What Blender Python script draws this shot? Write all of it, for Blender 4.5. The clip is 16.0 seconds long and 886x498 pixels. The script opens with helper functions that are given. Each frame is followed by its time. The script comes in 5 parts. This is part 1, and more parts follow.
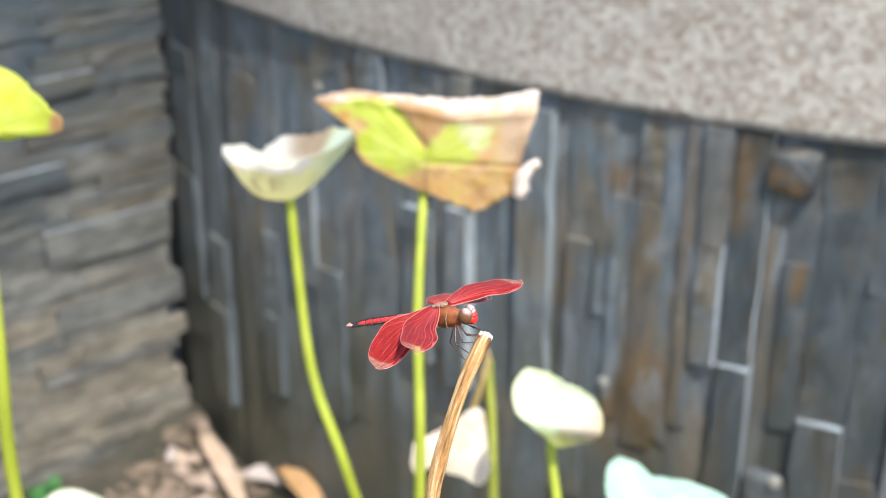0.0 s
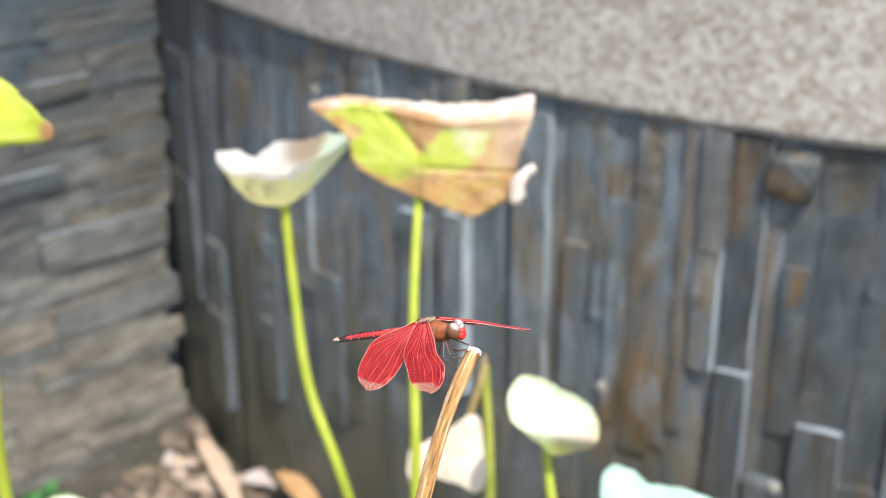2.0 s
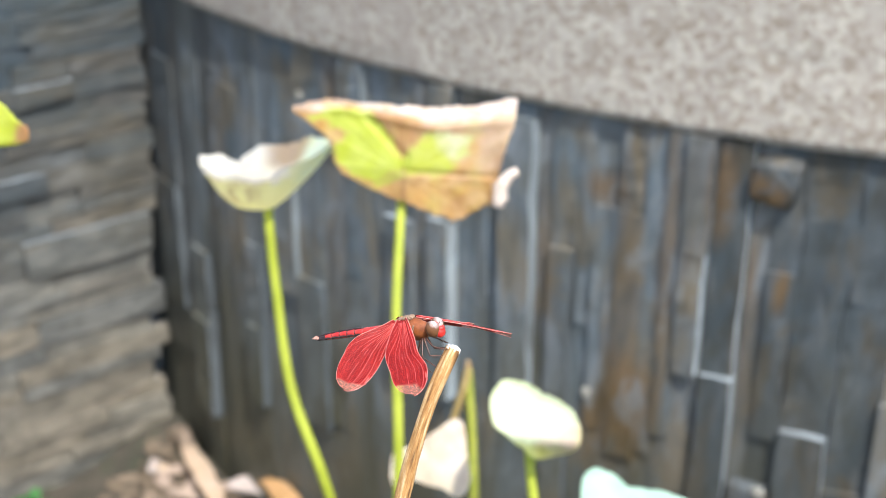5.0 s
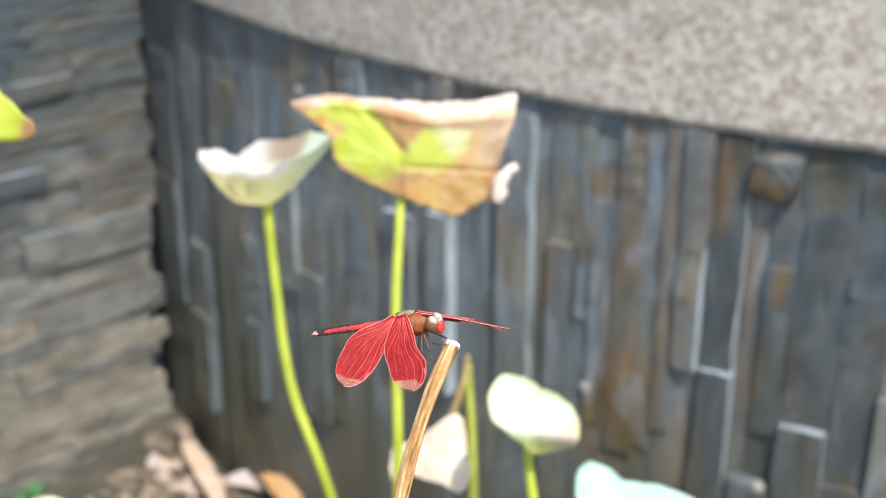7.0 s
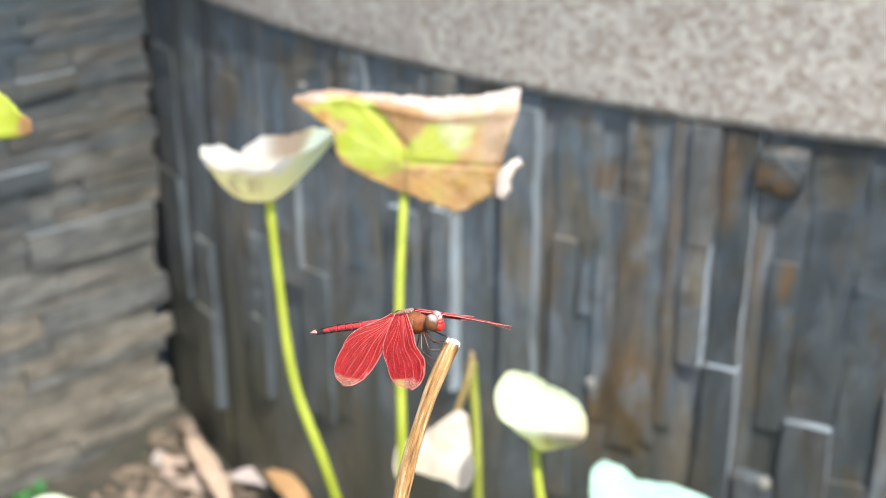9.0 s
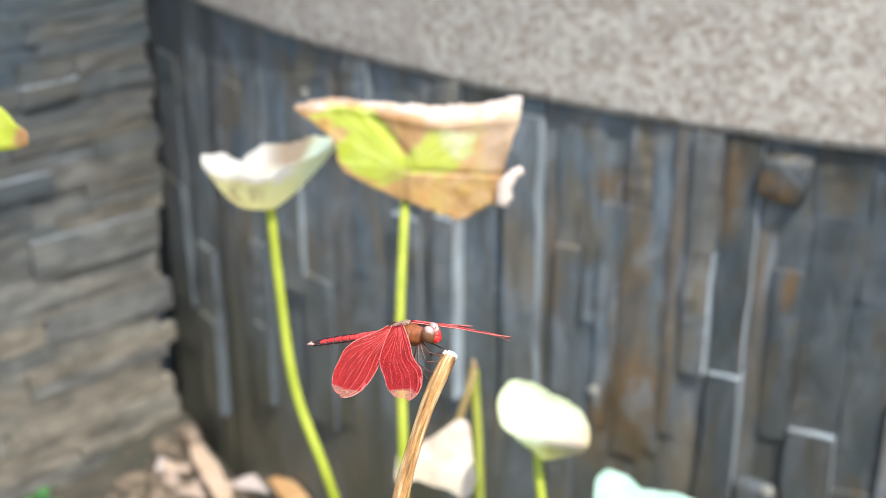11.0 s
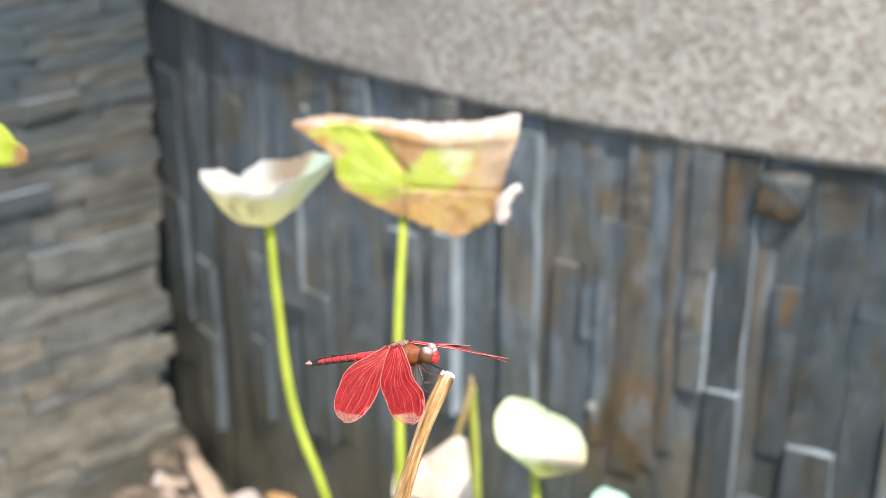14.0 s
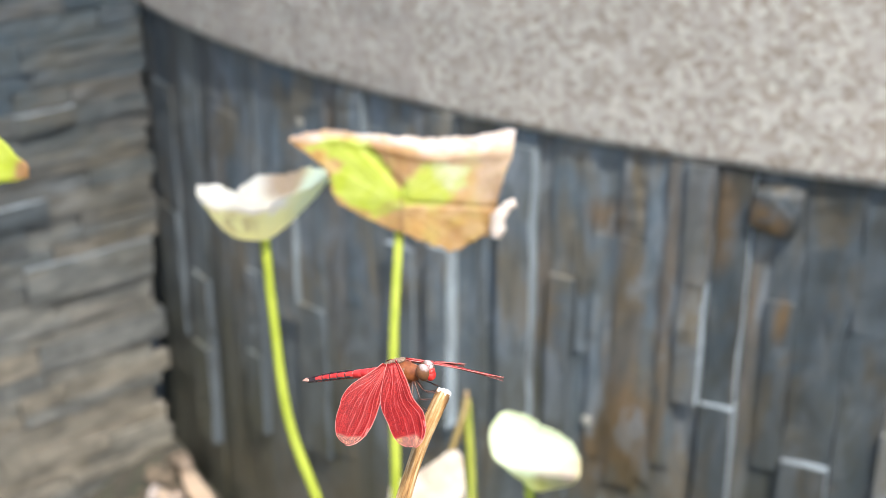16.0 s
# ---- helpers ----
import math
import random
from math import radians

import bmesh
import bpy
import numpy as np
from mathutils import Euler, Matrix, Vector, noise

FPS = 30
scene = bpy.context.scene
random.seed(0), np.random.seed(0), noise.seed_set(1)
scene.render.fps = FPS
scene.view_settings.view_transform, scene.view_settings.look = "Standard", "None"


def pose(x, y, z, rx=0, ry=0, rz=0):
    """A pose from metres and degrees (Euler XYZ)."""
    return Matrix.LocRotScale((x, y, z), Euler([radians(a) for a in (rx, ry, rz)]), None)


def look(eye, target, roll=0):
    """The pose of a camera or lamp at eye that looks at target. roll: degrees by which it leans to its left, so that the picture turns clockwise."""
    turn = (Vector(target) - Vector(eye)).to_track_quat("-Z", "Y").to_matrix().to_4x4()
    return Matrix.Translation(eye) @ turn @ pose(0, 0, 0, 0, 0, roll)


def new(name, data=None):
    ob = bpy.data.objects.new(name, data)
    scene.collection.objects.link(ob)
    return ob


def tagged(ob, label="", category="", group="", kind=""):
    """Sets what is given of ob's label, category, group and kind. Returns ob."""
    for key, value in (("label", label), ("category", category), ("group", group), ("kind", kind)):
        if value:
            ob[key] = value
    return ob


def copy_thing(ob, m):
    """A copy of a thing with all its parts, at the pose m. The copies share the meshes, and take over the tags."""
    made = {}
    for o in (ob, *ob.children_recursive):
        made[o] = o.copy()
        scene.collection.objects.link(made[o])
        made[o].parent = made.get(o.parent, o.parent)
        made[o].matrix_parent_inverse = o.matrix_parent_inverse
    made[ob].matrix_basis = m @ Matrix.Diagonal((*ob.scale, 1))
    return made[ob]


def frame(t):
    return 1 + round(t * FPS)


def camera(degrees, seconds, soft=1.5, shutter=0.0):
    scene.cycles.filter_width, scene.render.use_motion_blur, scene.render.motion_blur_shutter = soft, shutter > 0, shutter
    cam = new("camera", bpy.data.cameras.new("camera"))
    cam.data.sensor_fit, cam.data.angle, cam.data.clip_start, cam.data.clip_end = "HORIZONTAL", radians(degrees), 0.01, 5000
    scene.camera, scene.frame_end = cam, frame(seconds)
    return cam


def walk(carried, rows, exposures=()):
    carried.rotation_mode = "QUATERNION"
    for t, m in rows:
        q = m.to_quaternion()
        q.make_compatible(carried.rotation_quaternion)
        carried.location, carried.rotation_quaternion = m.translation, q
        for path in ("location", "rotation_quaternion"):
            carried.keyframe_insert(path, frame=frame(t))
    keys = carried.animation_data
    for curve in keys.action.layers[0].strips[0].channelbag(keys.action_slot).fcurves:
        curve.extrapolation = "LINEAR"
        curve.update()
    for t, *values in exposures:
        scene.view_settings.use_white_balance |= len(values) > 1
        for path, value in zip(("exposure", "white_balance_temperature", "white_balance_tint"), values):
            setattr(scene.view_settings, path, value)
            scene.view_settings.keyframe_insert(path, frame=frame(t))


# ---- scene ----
PATH = [
    (0, pose(-0.00995, -0.01229, 0.87348, 64.462, -0.074, 0.153)),
    (0.5, pose(-0.01210, -0.01248, 0.87264, 64.574, -0.058, 0.067)),
    (1, pose(-0.01162, -0.01165, 0.87178, 64.521, -0.195, 0.091)),
    (1.5, pose(-0.00972, -0.00688, 0.87168, 64.436, 0.010, 0.075)),
    (2, pose(-0.00682, -0.00472, 0.87399, 64.468, 0.030, 0.125)),
    (2.5, pose(-0.00576, -0.00368, 0.87209, 64.450, 0.061, 0.074)),
    (3, pose(-0.00734, -0.00643, 0.87283, 64.539, -0.079, 0.097)),
    (3.5, pose(-0.00574, -0.00754, 0.87477, 64.687, -0.120, -0.067)),
    (4, pose(-0.00502, -0.00681, 0.87308, 64.841, -0.229, -0.351)),
    (6.5, pose(-0.00285, -0.00538, 0.87058, 64.798, -0.105, -0.331)),
    (7, pose(-0.00397, -0.00532, 0.87114, 64.618, -0.180, -0.378)),
    (7.5, pose(-0.00487, -0.00347, 0.87002, 64.603, -0.090, -0.277)),
    (8, pose(-0.00397, -0.00342, 0.87065, 64.457, -0.287, -0.197)),
    (8.5, pose(-0.00326, -0.00082, 0.87006, 64.379, -0.125, -0.202)),
    (9, pose(-0.00232, -0.00069, 0.86955, 64.415, 0.086, -0.222)),
    (11.5, pose(0.00049, 0.00264, 0.87068, 64.815, 0.182, 0.006)),
    (12, pose(0.00069, 0.00338, 0.87118, 65.010, 0.190, 0.013)),
    (12.5, pose(0.00080, 0.00063, 0.87070, 65.099, 0.071, -0.011)),
    (13, pose(0.00000, -0.00000, 0.87000, 65.000, -0.000, -0.000)),
    (13.5, pose(0.00114, 0.00145, 0.87123, 65.149, -0.092, 0.046)),
    (14, pose(0.00110, 0.00161, 0.87204, 65.250, -0.051, 0.075)),
    (14.5, pose(0.00217, 0.00169, 0.87099, 65.400, 0.040, 0.088)),
    (15, pose(0.00241, 0.00225, 0.87241, 65.568, 0.090, -0.049)),
    (15.5, pose(0.00096, 0.00022, 0.87527, 65.790, -0.068, -0.120)),
    (16, pose(0.00053, -0.00064, 0.87482, 65.756, -0.115, -0.155)),
]
cam = camera(36, 16.0, soft=0.8)
# a small lens opening, sharp on the dragonfly
cam.data.dof.use_dof = True
cam.data.dof.focus_distance = 0.366
cam.data.dof.aperture_fstop = 15
walk(cam, PATH, exposures=((0, 1.05), (16, 1.05)))

# ---- light: high sun from the open side, clear sky ----
SUN_EL, SUN_AZ = 60, 157          # degrees up; degrees from +y towards +x
world = bpy.data.worlds.new("sky")
scene.world = world
world.use_nodes = True
wn = world.node_tree
sky = wn.nodes.new("ShaderNodeTexSky")
sky.sky_type, sky.sun_disc = "NISHITA", False
sky.sun_elevation, sky.sun_rotation = radians(SUN_EL), radians(SUN_AZ)
sky.air_density, sky.dust_density = 1.0, 2.0
wn.nodes["Background"].inputs["Strength"].default_value = 0.15
wn.links.new(sky.outputs[0], wn.nodes["Background"].inputs["Color"])
sun = new("sun", bpy.data.lights.new("sun", "SUN"))
sun.data.energy, sun.data.angle, sun.data.color = 3.0, radians(0.6), (1.0, 0.965, 0.91)
se, sa = radians(SUN_EL), radians(SUN_AZ)
sun.matrix_world = look((0, 0, 6), Vector((0, 0, 6)) - Vector((math.cos(se) * math.sin(sa), math.cos(se) * math.cos(sa), math.sin(se))))

# ---- plan, in metres ----
CX, CY, R = 0.790, 2.1995, 1.3125     # the curved wall's centre and radius
COPE_Z, COPE_TOP = 0.489, 0.67
GROUND = -0.115                       # the soil lies lower than the level from which heights are counted
CORNER = Vector((-0.3368, 1.5478))    # where the two walls meet
SIDE_TURN = 38.0                      # the side wall's turn, degrees
SIDE = Matrix.Translation((CORNER.x, CORNER.y, 0.45)) @ pose(0, 0, 0, 2.5, 0, SIDE_TURN) @ Matrix.Translation((0, 0, -0.45))      # it leans a little


# ---- small tools ----
def part(name, bm, material, parent, label="", smooth=False):
    """Links a bmesh as one mesh object under parent (or on its own)."""
    me = bpy.data.meshes.new(name)
    bm.to_mesh(me)
    bm.free()
    for m in material if isinstance(material, (list, tuple)) else [material]:
        me.materials.append(m)
    if smooth:
        me.shade_smooth()
    ob = new(name, me)
    ob.parent = parent
    if label:
        tagged(ob, label)
    return ob


def smoothstep(a, b, x):
    k = min(1.0, max(0.0, (x - a) / (b - a)))
    return k * k * (3 - 2 * k)


def spline(points, n):
    """n + 1 places along a smooth curve through points."""
    pts = [Vector(p) for p in points]
    pts = [2 * pts[0] - pts[1], *pts, 2 * pts[-1] - pts[-2]]
    out = []
    for i in range(n + 1):
        u = i / n * (len(pts) - 3)
        k = min(int(u), len(pts) - 4)
        f = u - k
        a, b, c, d = pts[k:k + 4]
        out.append(0.5 * (2 * b + (c - a) * f + (2 * a - 5 * b + 4 * c - d) * f * f + (3 * b - a - 3 * c + d) * f ** 3))
    return out


def tube(bm, points, radius, n=24, sides=10, rough=0.0, seed=0):
    """A round rod along a smooth curve; radius(k) for k from 0 to 1."""
    line = spline(points, n) if len(points) > 2 else [Vector(points[0]).lerp(Vector(points[1]), i / n) for i in range(n + 1)]
    rings, ref = [], None
    for i, p in enumerate(line):
        along = (line[min(i + 1, n)] - line[max(i - 1, 0)]).normalized()
        if ref is None:
            ref = along.orthogonal().normalized()
        ref = (ref - along * ref.dot(along)).normalized()
        other = along.cross(ref)
        ring = []
        for j in range(sides):
            a = 2 * math.pi * j / sides
            r = radius(i / n)
            if rough:
                r *= 1 + rough * noise.noise(Vector((math.cos(a) * 2 + seed, math.sin(a) * 2, i / n * 9)))
            ring.append(bm.verts.new(p + (ref * math.cos(a) + other * math.sin(a)) * r))
        rings.append(ring)
    for a, b in zip(rings, rings[1:]):
        for j in range(sides):
            bm.faces.new((a[j], a[(j + 1) % sides], b[(j + 1) % sides], b[j]))
    bm.faces.new(rings[0][::-1])
    bm.faces.new(rings[-1])
    return rings


def ball(bm, centre, rx, ry, rz, turn=None, u=16, v=10):
    m = Matrix.Translation(centre) @ (turn or Matrix.Identity(4)) @ Matrix.Diagonal((rx, ry, rz, 1))
    return bmesh.ops.create_uvsphere(bm, u_segments=u, v_segments=v, radius=1, matrix=m)["verts"]


# ---- materials ----
class Nodes:
    """A short hand for building a node material."""

    def __init__(self, name):
        self.mat = bpy.data.materials.new(name)
        self.mat.use_nodes = True
        self.tree = self.mat.node_tree
        self.bsdf = self.tree.nodes["Principled BSDF"]
        self.out = self.tree.nodes["Material Output"]

    def add(self, kind, operation="", data_type="", blend_type="", attribute_name="", feature=""):
        n = self.tree.nodes.new(kind)
        if operation:
            n.operation = operation
        if data_type:
            n.data_type = data_type
        if blend_type:
            n.blend_type = blend_type
        if attribute_name:
            n.attribute_name = attribute_name
        if feature:
            n.feature = feature
        return n

    def link(self, a, b):
        self.tree.links.new(a, b)

    def coords(self, scale=(1, 1, 1), space="Object"):
        c, m = self.add("ShaderNodeTexCoord"), self.add("ShaderNodeMapping")
        m.inputs["Scale"].default_value = scale
        self.link(c.outputs[space], m.inputs["Vector"])
        return m.outputs[0]

    def noise(self, vec, scale, detail=5, rough=0.6, dist=0.0):
        n = self.add("ShaderNodeTexNoise")
        for k, v in (("Scale", scale), ("Detail", detail), ("Roughness", rough), ("Distortion", dist)):
            n.inputs[k].default_value = v
        if vec is not None:
            self.link(vec, n.inputs["Vector"])
        return n.outputs["Fac"]

    def ramp(self, fac, *stops):
        node = self.add("ShaderNodeValToRGB")
        r = node.color_ramp
        while len(r.elements) < len(stops):
            r.elements.new(0.5)
        for e, (at, col) in zip(r.elements, stops):
            e.position = at
            e.color = (col, col, col, 1) if isinstance(col, (int, float)) else (*col, 1)
        self.link(fac, node.inputs["Fac"])
        return node.outputs["Color"]

    def mix(self, fac, a, b, mode="MIX"):
        n = self.add("ShaderNodeMix", data_type="RGBA", blend_type=mode)
        for sock, v in ((n.inputs[0], fac), (n.inputs[6], a), (n.inputs[7], b)):
            if isinstance(v, (int, float)):
                sock.default_value = v
            elif isinstance(v, tuple):
                sock.default_value = (*v, 1)
            else:
                self.link(v, sock)
        return n.outputs[2]

    def bump(self, height, strength, distance):
        b = self.add("ShaderNodeBump")
        b.inputs["Strength"].default_value, b.inputs["Distance"].default_value = strength, distance
        self.link(height, b.inputs["Height"])
        self.link(b.outputs[0], self.bsdf.inputs["Normal"])
        return b.outputs[0]

    def set(self, **values):
        for k, v in values.items():
            sock = self.bsdf.inputs[k.replace("_", " ")]
            if isinstance(v, (int, float)):
                sock.default_value = v
            elif isinstance(v, tuple):
                sock.default_value = (*v, 1)
            else:
                self.link(v, sock)
        return self

    def thin(self, colour, amount, normal=None):
        """Lets light through a thin sheet."""
        t, m = self.add("ShaderNodeBsdfTranslucent"), self.add("ShaderNodeMixShader")
        if isinstance(colour, tuple):
            t.inputs["Color"].default_value = (*colour, 1)
        else:
            self.link(colour, t.inputs["Color"])
        if normal:
            self.link(normal, t.inputs["Normal"])
        m.inputs[0].default_value = amount
        self.link(self.bsdf.outputs[0], m.inputs[1])
        self.link(t.outputs[0], m.inputs[2])
        self.link(m.outputs[0], self.out.inputs["Surface"])
        return self


def random_of(n):
    return n.add("ShaderNodeObjectInfo").outputs["Random"]


def slate(name, stretch, kind="blue", gain=1.0, low_amount=0.0, low_tone=(0.190, 0.178, 0.146), stains=(), calm=1.0):
    """Split slate: blue-grey, with streaks, rust and olive stains that run on from strip to strip."""
    n = Nodes(name)
    c = n.coords(stretch)
    shift = n.add("ShaderNodeVectorMath", operation="ADD")
    n.link(c, shift.inputs[0])
    rnd = random_of(n)
    mul = n.add("ShaderNodeMath", operation="MULTIPLY")
    n.link(rnd, mul.inputs[0])
    mul.inputs[1].default_value = 37.0
    n.link(mul.outputs[0], shift.inputs[1])
    v = shift.outputs[0]
    where = n.add("ShaderNodeNewGeometry").outputs["Position"]
    run = n.add("ShaderNodeMapping")
    run.inputs["Scale"].default_value = stretch
    n.link(where, run.inputs["Vector"])
    half = n.add("ShaderNodeMapping")
    half.inputs["Scale"].default_value = tuple(k ** 0.5 for k in stretch)
    n.link(where, half.inputs["Vector"])
    grain = n.noise(v, 70, 6, 0.65)
    streak = n.noise(run.outputs[0], 46, 5, 0.62, 0.4)
    blotch = n.noise(half.outputs[0], 20, 5, 0.62, 0.6)
    wide = n.noise(where, 9, 4, 0.6)

    def g(*col):
        return tuple(gain * k for k in col)

    # split edges: pale, with the sun and sky light they catch painted in
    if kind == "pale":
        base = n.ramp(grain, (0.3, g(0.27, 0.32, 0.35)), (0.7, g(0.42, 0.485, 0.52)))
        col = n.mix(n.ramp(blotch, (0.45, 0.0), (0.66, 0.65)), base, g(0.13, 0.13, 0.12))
    else:
        brown = kind == "brown"
        tone = n.ramp(rnd, (0.0, g(0.066, 0.087, 0.099)), (0.4, g(0.077, 0.102, 0.119)), (0.7, g(0.083, 0.096, 0.100)), (1.0, g(0.089, 0.112, 0.127)))
        if brown:
            tone = n.ramp(rnd, (0.0, g(0.083, 0.085, 0.083)), (0.5, g(0.090, 0.089, 0.084)), (1.0, g(0.080, 0.088, 0.093)))
        col = n.mix(n.ramp(streak, (0.50, 0.0), (0.74, 0.75 * calm)), tone, g(0.175, 0.200, 0.215))
        col = n.mix(n.ramp(streak, (0.28, 0.75 * calm), (0.46, 0.0)), col, g(0.048, 0.053, 0.055))
        col = n.mix(n.ramp(grain, (0.45, 0.0), (0.75, 0.4)), col, g(0.150, 0.165, 0.175))
        col = n.mix(n.ramp(blotch, (0.49, 0.0), (0.60, 0.60 if calm == 1 else 0.4)), col, g(0.130, 0.097, 0.050) if calm == 1 else g(0.120, 0.103, 0.074))
        col = n.mix(n.ramp(blotch, (0.32, 0.6), (0.44, 0.0)), col, g(0.068, 0.068, 0.055))
        col = n.mix(n.ramp(wide, (0.48, 0.0), (0.68, 0.5)), col, g(0.092, 0.088, 0.066))
        for at, size, amount in stains:
            # a rust stain of its own
            place = n.add("ShaderNodeMapping")
            place.inputs["Location"].default_value = tuple(-p / s for p, s in zip(at, size))
            place.inputs["Scale"].default_value = tuple(1 / s for s in size)
            n.link(where, place.inputs["Vector"])
            far = n.add("ShaderNodeVectorMath", operation="LENGTH")
            n.link(place.outputs[0], far.inputs[0])
            edge = n.add("ShaderNodeMath", operation="MULTIPLY_ADD")
            n.link(streak, edge.inputs[0])
            edge.inputs[1].default_value = 0.6
            n.link(far.outputs["Value"], edge.inputs[2])
            col = n.mix(n.ramp(edge.outputs[0], (0.60, amount), (1.0, 0.0)), col, n.ramp(grain, (0.35, (0.095, 0.056, 0.022)), (0.65, (0.17, 0.105, 0.045))))
        if calm == 1:
            # weathering in small irregular patches
            patch = n.noise(half.outputs[0], 42, 6, 0.7, 0.7)
            col = n.mix(n.ramp(patch, (0.36, 0.7), (0.47, 0.0)), col, g(0.055, 0.058, 0.052))
            col = n.mix(n.ramp(patch, (0.53, 0.0), (0.64, 0.65)), col, g(0.160, 0.180, 0.192))
        if calm < 1:
            mottle = n.noise(half.outputs[0], 40, 6, 0.70)
            col = n.mix(n.ramp(mottle, (0.34, 0.6), (0.48, 0.0)), col, g(0.064, 0.074, 0.078))
            col = n.mix(n.ramp(mottle, (0.52, 0.0), (0.66, 0.55)), col, g(0.165, 0.172, 0.170))
        if low_amount:
            # another tone towards the foot, uneven along its upper edge
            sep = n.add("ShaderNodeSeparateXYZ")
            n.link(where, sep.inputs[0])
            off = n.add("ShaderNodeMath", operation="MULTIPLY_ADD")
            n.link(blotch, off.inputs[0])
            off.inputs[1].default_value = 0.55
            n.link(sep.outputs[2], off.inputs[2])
            col = n.mix(n.ramp(off.outputs[0], (0.30, low_amount), (0.54 if calm == 1 else 0.62, 0.0)), col, low_tone if calm == 1 else n.mix(n.ramp(mottle, (0.38, 0.0), (0.62, 1.0)), tuple(0.55 * k for k in low_tone), tuple(1.32 * k for k in low_tone)))
    if kind != "pale" and calm < 1:
        # no two stones of one colour
        col = n.mix(0.85, col, n.ramp(rnd, (0.0, (0.66, 0.74, 0.84)), (0.35, (0.98, 1.0, 1.0)), (0.7, (1.0, 0.94, 0.86)), (1.0, (1.0, 1.0, 1.0))), "MULTIPLY")
    n.set(Base_Color=col, Roughness=n.ramp(grain, (0.3, 0.42), (0.7, 0.66)), Specular_IOR_Level=0.5)
    n.bump(grain, 0.4, 0.0025)
    return n.mat


def stain(angle, z, wide, high, amount):
    q = radians(angle)
    return (CX + R * math.cos(q), CY + R * math.sin(q), z), (wide, wide, high), amount


STAINS = (stain(-118.4, 0.205, 0.062, 0.12, 0.95), stain(-118.8, 0.31, 0.035, 0.20, 0.3), stain(-119.75, 0.426, 0.034, 0.036, 0.9), stain(-120.0, 0.18, 0.022, 0.08, 0.85),
          stain(-114.0, 0.33, 0.017, 0.24, 0.85), stain(-112.9, 0.37, 0.016, 0.06, 0.95), stain(-122.3, 0.33, 0.018, 0.15, 0.7), stain(-117.1, 0.37, 0.018, 0.22, 0.6),
          stain(-115.2, 0.44, 0.024, 0.08, 0.7), stain(-133.1, 0.43, 0.018, 0.10, 0.7), stain(-140.5, 0.25, 0.012, 0.06, 0.6))
SLATE_UP = slate("slate_upright", (1, 1, 0.13), gain=1.22, low_amount=0.88, low_tone=(0.062, 0.058, 0.033), stains=STAINS)
SLATE_LIGHT = slate("slate_upright_light", (1, 1, 0.13), gain=1.31, low_amount=0.65, low_tone=(0.062, 0.058, 0.033), stains=STAINS)
SLATE_BROWN = slate("slate_upright_brown", (1, 1, 0.13), "brown", gain=1.19, low_amount=0.88, low_tone=(0.062, 0.058, 0.033), stains=STAINS)
# darker copies of blue and brown, set by the corner and the right end
SLATE_DARK = slate("slate_upright_dark", (1, 1, 0.13), "blue", gain=0.67, low_amount=0.88, low_tone=(0.043, 0.041, 0.024), stains=STAINS)
SLATE_OLIVE = slate("slate_upright_olive", (1, 1, 0.13), "brown", gain=0.74, low_amount=0.88, low_tone=(0.043, 0.041, 0.024), stains=STAINS)
SLATE_FLAT = slate("slate_flat", (0.2, 0.2, 1), gain=0.84, low_amount=0.80, low_tone=(0.222, 0.204, 0.166), calm=0.5)
SLATE_FLAT_BROWN = slate("slate_flat_brown", (0.2, 0.2, 1), "brown", gain=0.91, low_amount=0.80, low_tone=(0.214, 0.196, 0.158), calm=0.5)
STONE = slate("jutting_slate", (1, 1, 1), gain=0.58, stains=(stain(-113.9, 0.446, 0.040, 0.040, 0.95),))
# for right and top faces: the light they catch as colour, in three strengths
EDGE_LIT = slate("slate_edge_lit", (1, 1, 0.2), "pale")
EDGE_LIT_MID = slate("slate_edge_lit_mid", (1, 1, 0.2), "pale", gain=0.66)
EDGE_LIT_DIM = slate("slate_edge_lit_dim", (1, 1, 0.2), "pale", gain=0.27)


def granite():
    """Washed aggregate: pale and brown grains in grey cement, rain streaks down the face."""
    n = Nodes("washed_aggregate")
    c = n.coords()
    vor = n.add("ShaderNodeTexVoronoi")
    vor.inputs["Scale"].default_value = 190
    n.link(c, vor.inputs["Vector"])
    sep = n.add("ShaderNodeSeparateColor")
    n.link(vor.outputs["Color"], sep.inputs[0])
    grains = n.ramp(sep.outputs[0], (0.0, (0.23, 0.187, 0.142)), (0.35, (0.325, 0.282, 0.228)), (0.6, (0.385, 0.352, 0.308)), (1.0, (0.50, 0.472, 0.402)))
    blot = n.noise(c, 66, 6, 0.74)
    col = n.mix(n.ramp(blot, (0.42, 0.0), (0.66, 0.5)), grains, (0.43, 0.412, 0.365))
    col = n.mix(n.ramp(n.noise(c, 100, 6, 0.72), (0.50, 0.0), (0.66, 0.48)), col, (0.27, 0.224, 0.177))
    streak = n.noise(n.coords((9, 9, 0.9)), 3.2, 4, 0.6)
    col = n.mix(n.ramp(streak, (0.50, 0.0), (0.68, 0.62)), col, (0.30, 0.262, 0.226))
    n.set(Base_Color=col, Roughness=0.85)
    n.bump(vor.outputs["Distance"], 0.2, 0.0015)
    return n.mat


GRANITE = granite()


